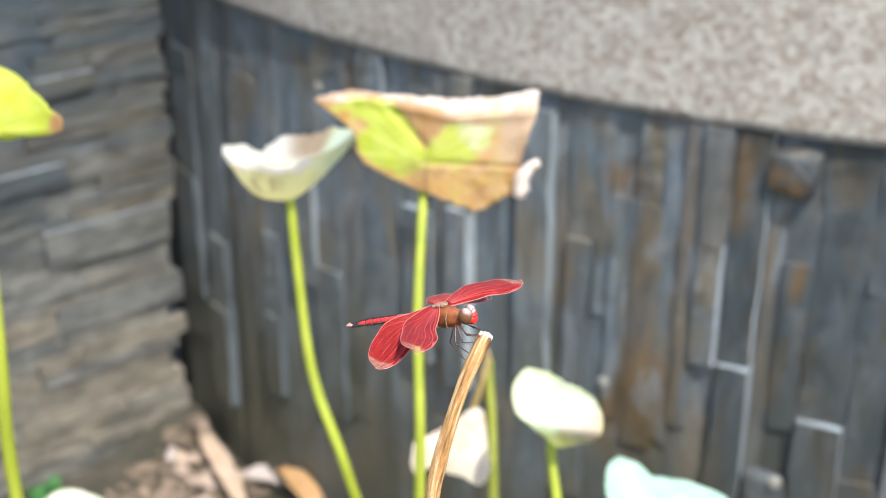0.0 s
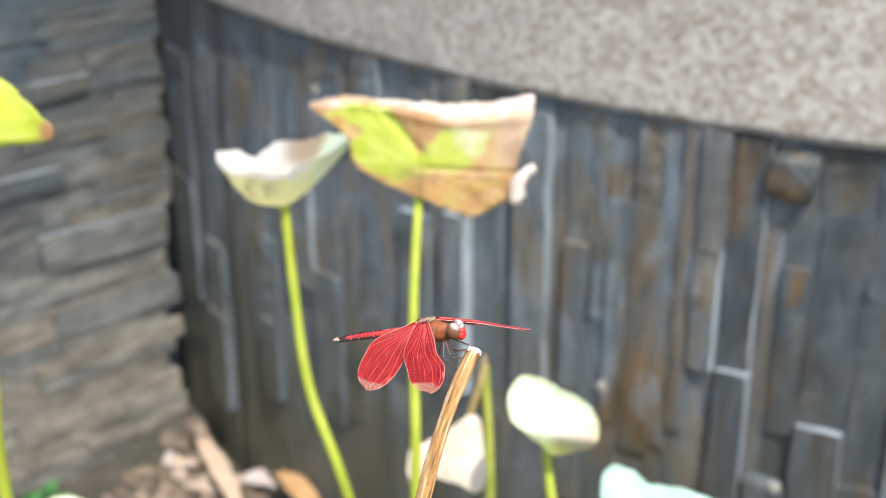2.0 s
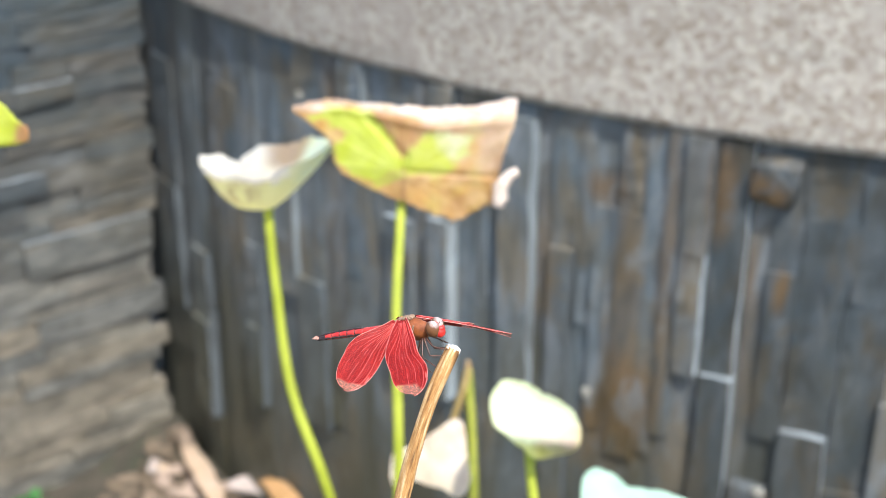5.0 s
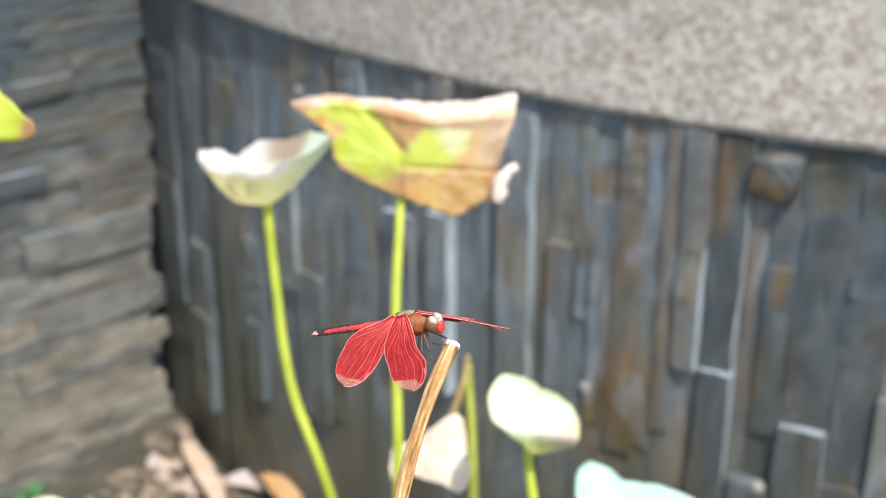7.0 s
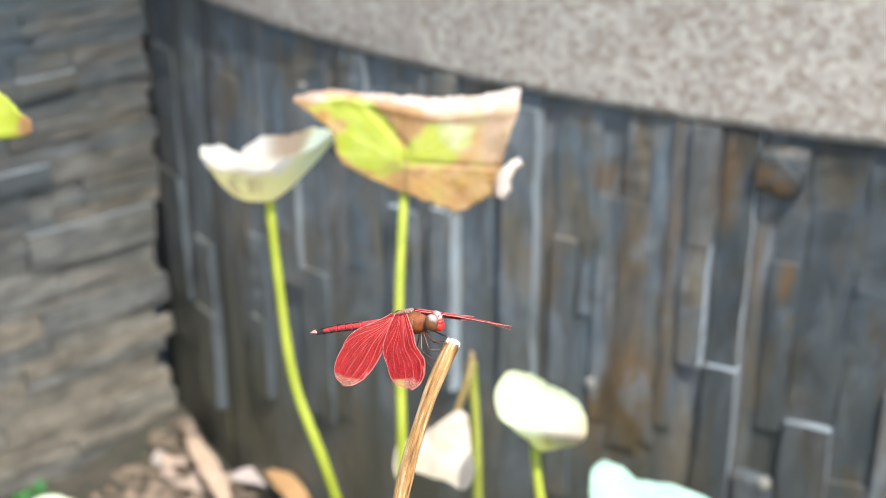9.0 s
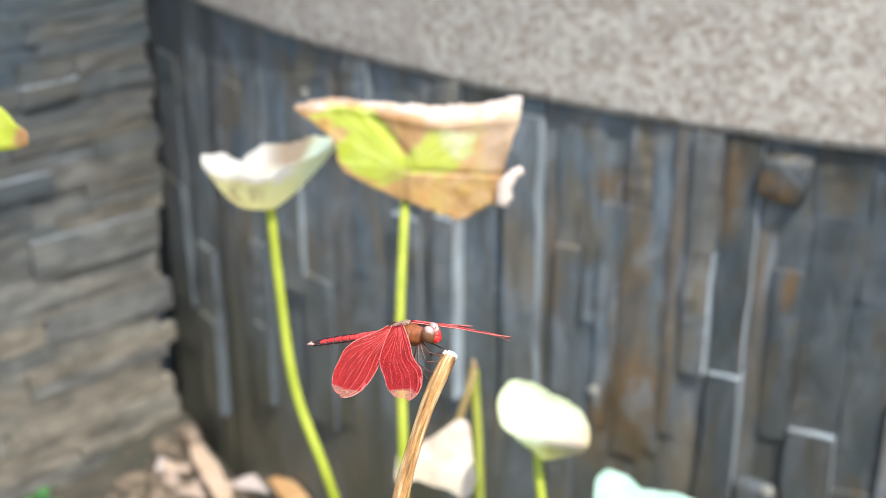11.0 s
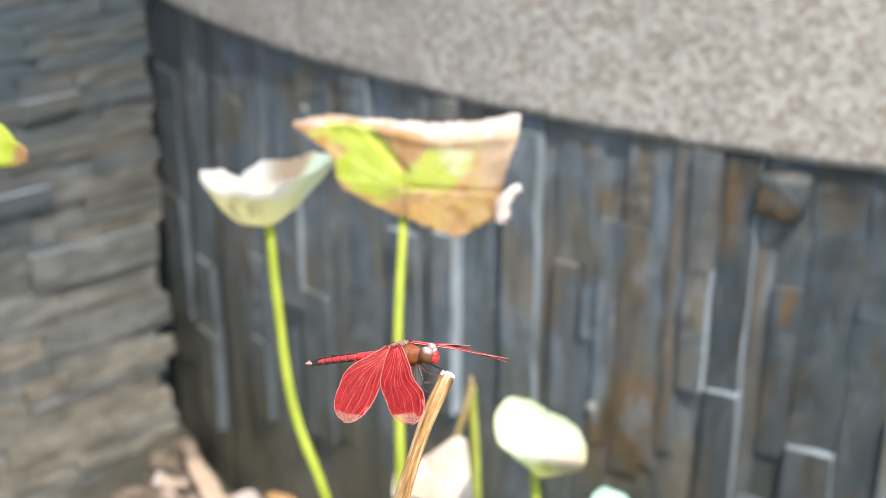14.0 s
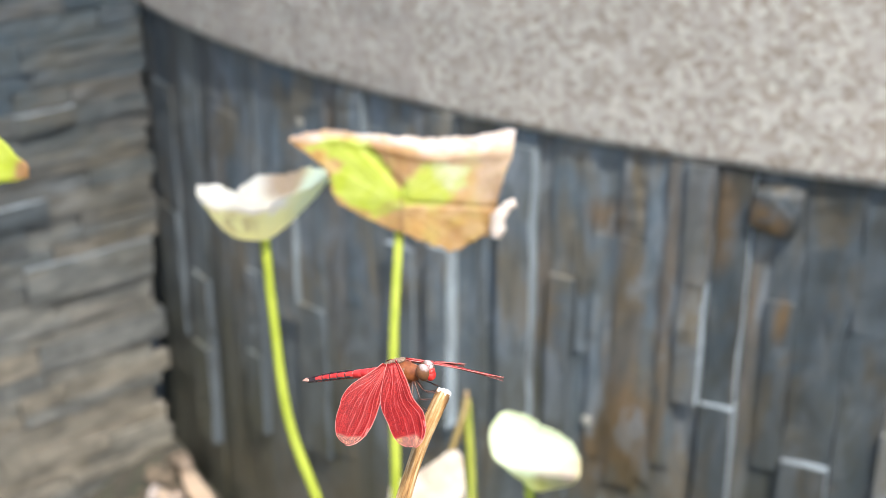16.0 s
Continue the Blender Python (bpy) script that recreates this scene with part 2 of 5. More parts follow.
def soil():
    n = Nodes("dark_soil")
    c = n.coords()
    a, b = n.noise(c, 18, 6, 0.65), n.noise(c, 140, 4, 0.6)
    col = n.ramp(a, (0.3, (0.030, 0.030, 0.020)), (0.5, (0.048, 0.043, 0.031)), (0.7, (0.075, 0.064, 0.048)))
    moss = n.noise(c, 34, 5, 0.65)
    col = n.mix(n.ramp(moss, (0.50, 0.0), (0.64, 0.6)), col, (0.034, 0.046, 0.022))
    col = n.mix(n.ramp(b, (0.5, 0.0), (0.7, 0.4)), col, (0.085, 0.073, 0.056))
    n.set(Base_Color=col, Roughness=0.9)
    n.bump(b, 0.8, 0.006)
    return n.mat


SOIL = soil()


def mortar():
    n = Nodes("dark_mortar")
    g = n.noise(n.coords(), 40, 5, 0.6)
    n.set(Base_Color=n.ramp(g, (0.3, (0.07, 0.072, 0.07)), (0.7, (0.125, 0.12, 0.11))), Roughness=0.95)
    n.bump(g, 0.6, 0.004)
    return n.mat


MORTAR = mortar()


def leaf_skin(name, fresh, fresh2, dry, dry2, shine, amount=0.4, rough=0.55, alt=(0.8, 0.74, 0.64), glow_dry=None, spots=0.0, opaque_burn_shade=0.0):
    """A thin leaf: 'dry' on the mesh says where it has withered."""
    n = Nodes(name)
    c = n.coords()
    at = n.add("ShaderNodeAttribute", attribute_name="dry")
    vein = n.add("ShaderNodeAttribute", attribute_name="vein")
    g, fine = n.noise(c, 70, 4, 0.6), n.noise(c, 420, 5, 0.7)
    green = n.mix(n.ramp(g, (0.35, 0.0), (0.65, 1.0)), fresh, fresh2)
    brown = n.mix(n.ramp(n.noise(c, 95, 6, 0.65), (0.36, 0.0), (0.62, 1.0)), dry, dry2)
    brown = n.mix(n.ramp(fine, (0.5, 0.0), (0.75, 0.35)), brown, tuple(0.45 * k for k in dry))
    if spots:
        brown = n.mix(n.ramp(n.noise(c, 150, 6, 0.7, 0.8), (0.54, 0.0), (0.66, spots)), brown, tuple(0.5 * k for k in dry))
    col = n.mix(at.outputs["Fac"], green, brown)
    other = n.add("ShaderNodeAttribute", attribute_name="alt")
    patch = n.add("ShaderNodeMath", operation="MULTIPLY")
    n.link(other.outputs["Fac"], patch.inputs[0])
    n.link(n.ramp(n.noise(c, 120, 6, 0.7, 0.5), (0.36, 0.45), (0.54, 1.0)), patch.inputs[1])
    col = n.mix(patch.outputs[0], col, alt)
    # browned patches, and the shade of folds painted in
    burn_shade = n.add("ShaderNodeAttribute", attribute_name="burn_shade")
    col = n.mix(burn_shade.outputs["Fac"], col, n.ramp(fine, (0.35, (0.30, 0.165, 0.075)), (0.65, (0.46, 0.29, 0.16))))
    col = n.mix(n.ramp(vein.outputs["Fac"], (0.2, 0.0), (1.0, 0.35)), col, tuple(min(1.0, k * 1.25 + 0.04) for k in fresh2))
    glow = n.mix(at.outputs["Fac"], shine, glow_dry or (0.9 * dry[0] + 0.2, 0.8 * dry[1] + 0.08, 0.6 * dry[2]))
    if opaque_burn_shade:
        dull = n.add("ShaderNodeMath", operation="MULTIPLY")
        n.link(burn_shade.outputs["Fac"], dull.inputs[0])
        dull.inputs[1].default_value = opaque_burn_shade
        glow = n.mix(dull.outputs[0], glow, (0.40, 0.22, 0.11))
    n.set(Base_Color=col, Roughness=rough, Specular_IOR_Level=0.35)
    nrm = n.bump(fine, 0.25, 0.0008)
    n.thin(glow, amount, nrm)
    return n.mat


LEAF_BIG = leaf_skin("withered_leaf", (0.50, 0.56, 0.05), (0.60, 0.65, 0.15), (0.57, 0.335, 0.10), (0.67, 0.48, 0.24), (0.62, 0.70, 0.03), 0.40, alt=(0.80, 0.75, 0.69), spots=0.7)
LEAF_CUP = leaf_skin("cream_leaf", (0.90, 0.87, 0.42), (0.90, 0.88, 0.54), (0.93, 0.86, 0.78), (0.97, 0.95, 0.92), (1.0, 0.95, 0.46), 0.47, alt=(0.76, 0.92, 0.82), glow_dry=(0.95, 0.88, 0.78), spots=0.12, opaque_burn_shade=1.0)
LEAF_PALE = leaf_skin("pale_leaf", (0.62, 0.70, 0.50), (0.70, 0.75, 0.60), (0.60, 0.45, 0.34), (0.70, 0.57, 0.46), (0.65, 0.75, 0.25), 0.3, alt=(0.52, 0.55, 0.14))
LEAF_MINT = leaf_skin("blue_green_leaf", (0.36, 0.56, 0.43), (0.46, 0.65, 0.53), (0.5, 0.4, 0.25), (0.6, 0.5, 0.35), (0.35, 0.55, 0.25), 0.25)
LEAF_YELLOW = leaf_skin("yellow_leaf", (0.55, 0.60, 0.06), (0.60, 0.64, 0.14), (0.48, 0.26, 0.12), (0.58, 0.36, 0.20), (0.70, 0.76, 0.05), 0.5)
LEAF_DEAD = leaf_skin("bleached_leaf", (0.60, 0.54, 0.40), (0.68, 0.62, 0.48), (0.60, 0.49, 0.37), (0.80, 0.74, 0.64), (0.8, 0.72, 0.52), 0.4)
LITTER = leaf_skin("dry_litter", (0.13, 0.105, 0.072), (0.20, 0.155, 0.11), (0.22, 0.165, 0.12), (0.46, 0.36, 0.28), (0.36, 0.25, 0.15), 0.2, 0.8)
PALE_LITTER = leaf_skin("pale_litter", (0.44, 0.34, 0.27), (0.50, 0.40, 0.33), (0.38, 0.29, 0.22), (0.55, 0.45, 0.38), (0.5, 0.38, 0.26), 0.25, 0.8)
CREAM = leaf_skin("cream_litter", (0.60, 0.46, 0.32), (0.68, 0.54, 0.40), (0.50, 0.36, 0.24), (0.68, 0.56, 0.45), (0.6, 0.45, 0.3), 0.3, 0.8)
BLEACHED = leaf_skin("bleached_litter", (0.48, 0.42, 0.39), (0.55, 0.49, 0.46), (0.46, 0.38, 0.33), (0.70, 0.64, 0.60), (0.6, 0.5, 0.42), 0.3, 0.8)
PAPERY = leaf_skin("papery_margin", (0.80, 0.68, 0.58), (0.88, 0.79, 0.71), (0.70, 0.56, 0.46), (0.90, 0.83, 0.77), (0.8, 0.65, 0.5), 0.35, 0.7)
CURL = leaf_skin("orange_litter", (0.50, 0.30, 0.12), (0.58, 0.36, 0.17), (0.42, 0.24, 0.09), (0.62, 0.42, 0.24), (0.5, 0.3, 0.12), 0.3, 0.7)
WEED = leaf_skin("weed_leaf", (0.035, 0.15, 0.04), (0.07, 0.24, 0.06), (0.2, 0.2, 0.05), (0.3, 0.3, 0.1), (0.15, 0.5, 0.05), 0.3)


def stem_skin(name, a, b, scale=(1, 1, 0.1), shine=None):
    n = Nodes(name)
    c = n.coords(scale)
    g, s = n.noise(c, 160, 5, 0.6), n.noise(n.coords(), 30, 3, 0.5)
    col = n.mix(n.ramp(g, (0.35, 0.0), (0.68, 1.0)), a, b)
    n.set(Base_Color=n.mix(n.ramp(s, (0.45, 0.0), (0.7, 0.35)), col, tuple(0.75 * k for k in a)), Roughness=0.5)
    nrm = n.bump(g, 0.35, 0.0008)
    if shine:
        n.thin(shine, 0.25, nrm)
    return n.mat


STEM_GREEN = stem_skin("green_stem", (0.36, 0.42, 0.035), (0.50, 0.55, 0.07), shine=(0.6, 0.66, 0.05))
STEM_DULL = stem_skin("fading_stem", (0.26, 0.30, 0.04), (0.40, 0.42, 0.07), shine=(0.46, 0.5, 0.06))
STEM_FADE = stem_skin("withering_stem", (0.24, 0.16, 0.05), (0.36, 0.27, 0.09), shine=(0.34, 0.26, 0.08))
STEM_DEAD = stem_skin("dead_stem", (0.25, 0.15, 0.07), (0.42, 0.29, 0.14))


def straw():
    """Dry stalk: tan fibres with dark cracks."""
    n = Nodes("dry_stalk")
    at = n.add("ShaderNodeAttribute", attribute_name="crack")
    c = n.add("ShaderNodeAttribute", attribute_name="fibre").outputs["Vector"]
    g, f = n.noise(c, 900, 6, 0.7), n.noise(c, 2600, 4, 0.65)
    blot = n.noise(n.coords(), 260, 4, 0.6)
    col = n.ramp(g, (0.35, (0.14, 0.062, 0.022)), (0.43, (0.37, 0.18, 0.055)), (0.52, (0.50, 0.28, 0.10)), (0.64, (0.76, 0.55, 0.31)))
    col = n.mix(n.ramp(f, (0.5, 0.0), (0.72, 0.5)), col, (0.30, 0.16, 0.06))
    col = n.mix(n.ramp(blot, (0.52, 0.0), (0.68, 0.45)), col, (0.34, 0.17, 0.055))
    col = n.mix(at.outputs["Fac"], col, (0.09, 0.040, 0.016))
    n.set(Base_Color=col, Roughness=0.6)
    n.bump(g, 0.6, 0.0006)
    return n.mat


STRAW = straw()


def pith():
    n = Nodes("white_pith")
    g = n.noise(n.coords(), 1200, 4, 0.6)
    n.set(Base_Color=n.ramp(g, (0.3, (0.62, 0.57, 0.50)), (0.6, (0.86, 0.84, 0.80))), Roughness=0.9)
    n.bump(g, 0.8, 0.0005)
    return n.mat


PITH = pith()
LICHEN = stem_skin("lichen", (0.26, 0.25, 0.21), (0.36, 0.35, 0.30), (1, 1, 1))


def wing_skin():
    """Red membrane with a net of small cells; the outer end is clear pinkish."""
    n = Nodes("wing_membrane")
    c = n.coords((1000, 1000, 1000))
    sep = n.add("ShaderNodeSeparateXYZ")
    n.link(c, sep.inputs[0])
    at = n.add("ShaderNodeAttribute", attribute_name="tip")
    cells = n.add("ShaderNodeAttribute", attribute_name="cells")       # rows of cells between the veins
    vor = n.add("ShaderNodeTexVoronoi", feature="DISTANCE_TO_EDGE")
    vor.inputs["Scale"].default_value = 1.0
    vor.inputs["Randomness"].default_value = 0.45
    n.link(cells.outputs["Vector"], vor.inputs["Vector"])
    net = n.ramp(vor.outputs["Distance"], (0.05, 1.0), (0.15, 0.0))
    g = n.noise(c, 0.35, 3, 0.5)
    red = n.mix(n.ramp(g, (0.4, 0.0), (0.7, 1.0)), (0.115, 0.005, 0.006), (0.215, 0.010, 0.010))
    col = n.mix(net, red, (0.48, 0.032, 0.027))
    lanes = n.add("ShaderNodeMapping")
    lanes.inputs["Scale"].default_value = (1.5, 0.12, 1)
    n.link(c, lanes.inputs["Vector"])
    col = n.mix(n.ramp(n.noise(lanes.outputs[0], 1.0, 4, 0.6), (0.46, 0.0), (0.60, 0.4)), col, (0.12, 0.004, 0.005))
    pale_patch = n.noise(c, 0.16, 4, 0.65, 0.5)
    col = n.mix(n.ramp(pale_patch, (0.52, 0.0), (0.72, 0.45)), col, (0.50, 0.075, 0.075))      # paler pink in broad patches
    clear = n.mix(net, (0.54, 0.26, 0.19), (0.54, 0.14, 0.11))
    col = n.mix(at.outputs["Fac"], col, clear)
    n.set(Base_Color=col, Roughness=0.38, Specular_IOR_Level=0.2)
    nrm = n.bump(net, 0.3, 0.0001)
    glow = n.mix(at.outputs["Fac"], (0.40, 0.010, 0.006), (0.70, 0.35, 0.25))
    n.thin(glow, 0.25, nrm)
    # the outer end lets the background show
    see, mixer, amount = n.add("ShaderNodeBsdfTransparent"), n.add("ShaderNodeMixShader"), n.add("ShaderNodeMath", operation="MULTIPLY")
    n.link(at.outputs["Fac"], amount.inputs[0])
    amount.inputs[1].default_value = 0.62
    old = n.out.inputs["Surface"].links[0].from_socket
    n.link(amount.outputs[0], mixer.inputs[0])
    n.link(old, mixer.inputs[1])
    n.link(see.outputs[0], mixer.inputs[2])
    n.link(mixer.outputs[0], n.out.inputs["Surface"])
    return n.mat


def chitin(name, a, b, scale, rough=0.35):
    n = Nodes(name)
    g = n.noise(n.coords((1000, 1000, 1000)), scale, 4, 0.6)
    n.set(Base_Color=n.mix(n.ramp(g, (0.35, 0.0), (0.65, 1.0)), a, b), Roughness=rough, Specular_IOR_Level=0.5)
    n.bump(g, 0.2, 0.0001)
    return n.mat


WING = wing_skin()
VEIN = chitin("wing_vein", (0.56, 0.060, 0.052), (0.68, 0.13, 0.11), 1.0)
VEIN_EDGE = chitin("wing_edge_vein", (0.58, 0.12, 0.10), (0.76, 0.34, 0.29), 1.0)
THORAX = chitin("thorax_brown", (0.17, 0.046, 0.013), (0.30, 0.092, 0.027), 0.7, 0.40)
THORAX_TOP = chitin("thorax_dark_back", (0.10, 0.05, 0.03), (0.38, 0.26, 0.17), 2.6, 0.8)
ABDOMEN = chitin("abdomen_red", (0.50, 0.02, 0.02), (0.66, 0.05, 0.04), 0.6, 0.3)
BLACK = chitin("black_chitin", (0.02, 0.012, 0.012), (0.05, 0.03, 0.03), 1.0, 0.35)


def eye_skin():
    """Compound eye: brown below, pale grey above, finely pitted."""
    n = Nodes("eye_two_toned")
    c = n.coords((1000, 1000, 1000))
    along, up = n.add("ShaderNodeVectorMath", operation="DOT_PRODUCT"), n.add("ShaderNodeMath", operation="MULTIPLY_ADD")
    n.link(c, along.inputs[0])
    along.inputs[1].default_value = (0.7, 0, 0.8)
    g = n.noise(c, 1.1, 4, 0.6)
    n.link(g, up.inputs[0])
    up.inputs[1].default_value = 1.1
    n.link(along.outputs["Value"], up.inputs[2])
    brown = n.mix(g, (0.090, 0.036, 0.014), (0.20, 0.090, 0.040))
    pale = n.mix(g, (0.32, 0.25, 0.23), (0.52, 0.45, 0.43))
    tone = n.add("ShaderNodeMapRange")
    tone.inputs["From Min"].default_value, tone.inputs["From Max"].default_value = 6.9, 7.7
    n.link(up.outputs[0], tone.inputs["Value"])
    n.set(Base_Color=n.mix(tone.outputs["Result"], brown, pale), Roughness=0.28, Specular_IOR_Level=0.4)
    n.bump(n.noise(c, 9, 2, 0.5), 0.12, 0.0001)
    return n.mat


EYE = eye_skin()
BRISTLE = chitin("back_bristles", (0.30, 0.20, 0.12), (0.55, 0.42, 0.30), 1.0, 0.6)
BROW = chitin("pale_brow", (0.36, 0.20, 0.17), (0.58, 0.44, 0.40), 0.8, 0.4)
FACE = chitin("face_red", (0.52, 0.02, 0.015), (0.66, 0.045, 0.035), 0.6, 0.35)
LEG = chitin("leg_dark_brown", (0.045, 0.02, 0.015), (0.13, 0.05, 0.03), 1.0, 0.4)
TIP = chitin("abdomen_tip", (0.60, 0.25, 0.18), (0.75, 0.45, 0.35), 1.0, 0.4)

# ---- ground ----
def soil_z(x, y):
    """The soil's height, with two low mounds and a hollow along the foot of the side wall."""
    far = (x - CORNER.x) * math.sin(radians(SIDE_TURN)) - (y - CORNER.y) * math.cos(radians(SIDE_TURN))
    along = -(x - CORNER.x) * math.cos(radians(SIDE_TURN)) - (y - CORNER.y) * math.sin(radians(SIDE_TURN))
    heap = 0.025 * math.exp(-((x + 0.17) ** 2 + (y - 1.27) ** 2) / 0.005) + 0.010 * math.exp(-((x - CORNER.x) ** 2 + (y - CORNER.y) ** 2) / 0.006)
    return GROUND + heap - 0.032 * smoothstep(0.17, 0.07, far) * smoothstep(-0.35, -0.15, far) * smoothstep(0.03, 0.14, along)


def ground():
    bm = bmesh.new()
    xs = [-60, -20, -6, -2.5, -1.3] + [-0.9 + 0.03 * i for i in range(61)] + [1.3, 2.5, 6, 20, 60]
    ys = [-60, -20, -6, -2, -0.6] + [0.0 + 0.035 * i for i in range(56)] + [2.6, 5, 20, 60]
    grid = []
    for y in ys:
        row = []
        for x in xs:
            near = max(abs(x), abs(y - 1)) < 2
            h = 0.012 * noise.noise(Vector((x * 9, y * 9, 3))) + 0.006 * noise.noise(Vector((x * 31, y * 31, 7))) if near else 0.0
            row.append(bm.verts.new((x, y, soil_z(x, y) + h - 0.004)))
        grid.append(row)
    for a, b in zip(grid, grid[1:]):
        for i in range(len(xs) - 1):
            bm.faces.new((a[i], a[i + 1], b[i + 1], b[i]))
    return tagged(part("ground", bm, SOIL, None, smooth=True), "dark crumbly soil strewn with dry leaf litter", "ground", kind="structure")


ground()


# ---- the walls' cores ----
def arc_block(name, a0, a1, r0, r1, z0, z1, material, steps=60, round_edge=0.0):
    """A curved block between two angles (degrees) and two radii."""
    bm = bmesh.new()
    e = round_edge
    prof = [(r0, z0), (r1 - e, z0), (r1 - 0.3 * e, z0 + 0.3 * e), (r1, z0 + e), (r1, z1 - e), (r1 - e, z1), (r0, z1)] if e else [(r0, z0), (r1, z0), (r1, z1), (r0, z1)]
    if e:
        prof[4:5] = [(r1, z0 + (z1 - z0) * k / 8) for k in range(1, 8)] + [(r1, z1 - e)]
    rings = []
    for i in range(steps + 1):
        a = radians(a0 + (a1 - a0) * i / steps)
        ring = []
        for r, z in prof:
            w = 0.0012 * noise.noise(Vector((math.cos(a) * 30, math.sin(a) * 30, z * 30))) if e and r > r0 + 0.01 else 0
            ring.append(bm.verts.new((CX + (r + w) * math.cos(a), CY + (r + w) * math.sin(a), z + 2 * w)))
        rings.append(ring)
    k = len(prof)
    for a, b in zip(rings, rings[1:]):
        for j in range(k):
            bm.faces.new((a[j], b[j], b[(j + 1) % k], a[(j + 1) % k]))
    bm.faces.new(rings[0])
    bm.faces.new(rings[-1][::-1])
    bmesh.ops.recalc_face_normals(bm, faces=bm.faces)
    return part(name, bm, material, None)


wall_curved = tagged(arc_block("wall_1", -153.6, -75, R - 0.22, R - 0.024, GROUND - 0.08, COPE_Z - 0.004, MORTAR),
                     "low curved planter wall faced with upright split slate strips", "wall", kind="structure")
tagged(arc_block("coping", -150.2, -75, R - 0.26, R + 0.002, COPE_Z, COPE_TOP, GRANITE, 120, 0.008),
       "rough washed-aggregate coping, mottled beige and grey", "coping", kind="structure")


def side_core():
    bm = bmesh.new()
    m = SIDE @ Matrix.Translation((-0.514, 0.122, 0.31)) @ Matrix.Diagonal((0.952, 0.212, 1.02, 1))
    bmesh.ops.create_cube(bm, size=1, matrix=m)
    return part("wall_2", bm, MORTAR, None)


wall_side = tagged(side_core(), "straight garden wall faced with long flat courses of grey slate", "wall", kind="structure")


# ---- big plants: tools ----
def leaf(name, outline, shape, dryness, material, parent, nr=30, na=150, thick=0.0006, veins=21, ruffle=0.0, label="", seed=0, second=None, third=None):
    """A leaf blade. outline: (degrees, metres) round the stalk; shape(x, y, k, a) -> place; dryness(x, y, k, a) -> 0..1."""
    pts = sorted(outline)
    def rim(a):
        a %= 360
        ext = [(pts[-1][0] - 360, pts[-1][1]), *pts, (pts[0][0] + 360, pts[0][1]), (pts[1][0] + 360, pts[1][1])]
        for i in range(len(ext) - 1):
            if ext[i][0] <= a <= ext[i + 1][0]:
                f = (a - ext[i][0]) / (ext[i + 1][0] - ext[i][0])
                f = 0.5 * f + 0.5 * f * f * (3 - 2 * f)
                return ext[i][1] + (ext[i + 1][1] - ext[i][1]) * f
        return pts[0][1]
    verts, dry, vein, alt, burn_shade, faces = [], [], [], [], [], []
    for i in range(nr + 1):
        k = i / nr
        for j in range(na):
            a = 360 * j / na
            r = rim(a) * k * (1 + 0.012 * k ** 4 * noise.noise(Vector((j * 0.6, seed, 0))))
            x, y = r * math.cos(radians(a)), r * math.sin(radians(a))
            p = Vector(shape(x, y, k, radians(a)))
            w = noise.noise(Vector((x * 90 + seed, y * 90, 5))) * 0.0012 + noise.noise(Vector((x * 35 + seed, y * 35, 9))) * ruffle
            line = max(0.0, math.cos(radians(a) * veins)) ** 12 * min(1, 6 * k) * (1 - 0.6 * k)
            p.z += w * k + 0.0005 * line
            verts.append(p)
            d = dryness(x, y, k, radians(a)) + 0.35 * noise.noise(Vector((x * 80, y * 80, seed + 2))) * (0.2 < dryness(x, y, k, radians(a)) + 0.3 * noise.noise(Vector((x * 150, y * 150, seed))))
            dry.append(min(1.0, max(0.0, d)))
            vein.append(line)
            alt.append(min(1.0, max(0.0, second(x, y, k, radians(a)))) if second else 0.0)
            burn_shade.append(min(1.0, max(0.0, third(x, y, k, radians(a)))) if third else 0.0)
    for i in range(nr):
        for j in range(na):
            a, b = i * na + j, i * na + (j + 1) % na
            faces.append((a, b, b + na, a + na))
    me = bpy.data.meshes.new(name)
    me.from_pydata(verts, [], faces)
    for key, vals in (("dry", dry), ("vein", vein), ("alt", alt), ("burn_shade", burn_shade)):
        me.attributes.new(key, "FLOAT", "POINT").data.foreach_set("value", vals)
    me.materials.append(material)
    me.shade_smooth()
    ob = new(name, me)
    ob.parent = parent
    if thick:
        s = ob.modifiers.new("thickness", "SOLIDIFY")
        s.thickness, s.offset = thick, 0
    if label:
        tagged(ob, label)
    return ob


def stem(name, points, r0, r1, material, parent, prickles=True, seed=1, n=40, label=""):
    bm = bmesh.new()
    tube(bm, points, lambda k: r0 + (r1 - r0) * k, n=n, sides=12, rough=0.06, seed=seed)
    if prickles:
        line, rnd = spline(points, 60), random.Random(seed)
        for p in line[2:-1]:
            for _ in range(2):
                d = Vector((rnd.uniform(-1, 1), rnd.uniform(-1, 1), 0.1)).normalized()
                bmesh.ops.create_cone(bm, cap_ends=False, segments=4, radius1=0.00035, radius2=0.00005, depth=0.0012,
                                      matrix=Matrix.Translation(p + d * (0.5 * (r0 + r1) + 0.0003)) @ d.to_track_quat("Z", "Y").to_matrix().to_4x4())
    return part(name, bm, material, parent, label, smooth=True)


def plant(name, base, label, category="lotus plant", group="lotus plants"):
    ob = new(name)
    ob.empty_display_size = 0.02
    ob.location = base
    return tagged(ob, label, category, group)


def rel(base, points):
    b = Vector(base)
    return [Vector(p) - b for p in points]


def blob(x, y, cx, cy, rx, ry):
    """1 inside an ellipse, fading to 0 at its rim."""
    return 1 - smoothstep(0.75, 1.15, math.hypot((x - cx) / rx, (y - cy) / ry))


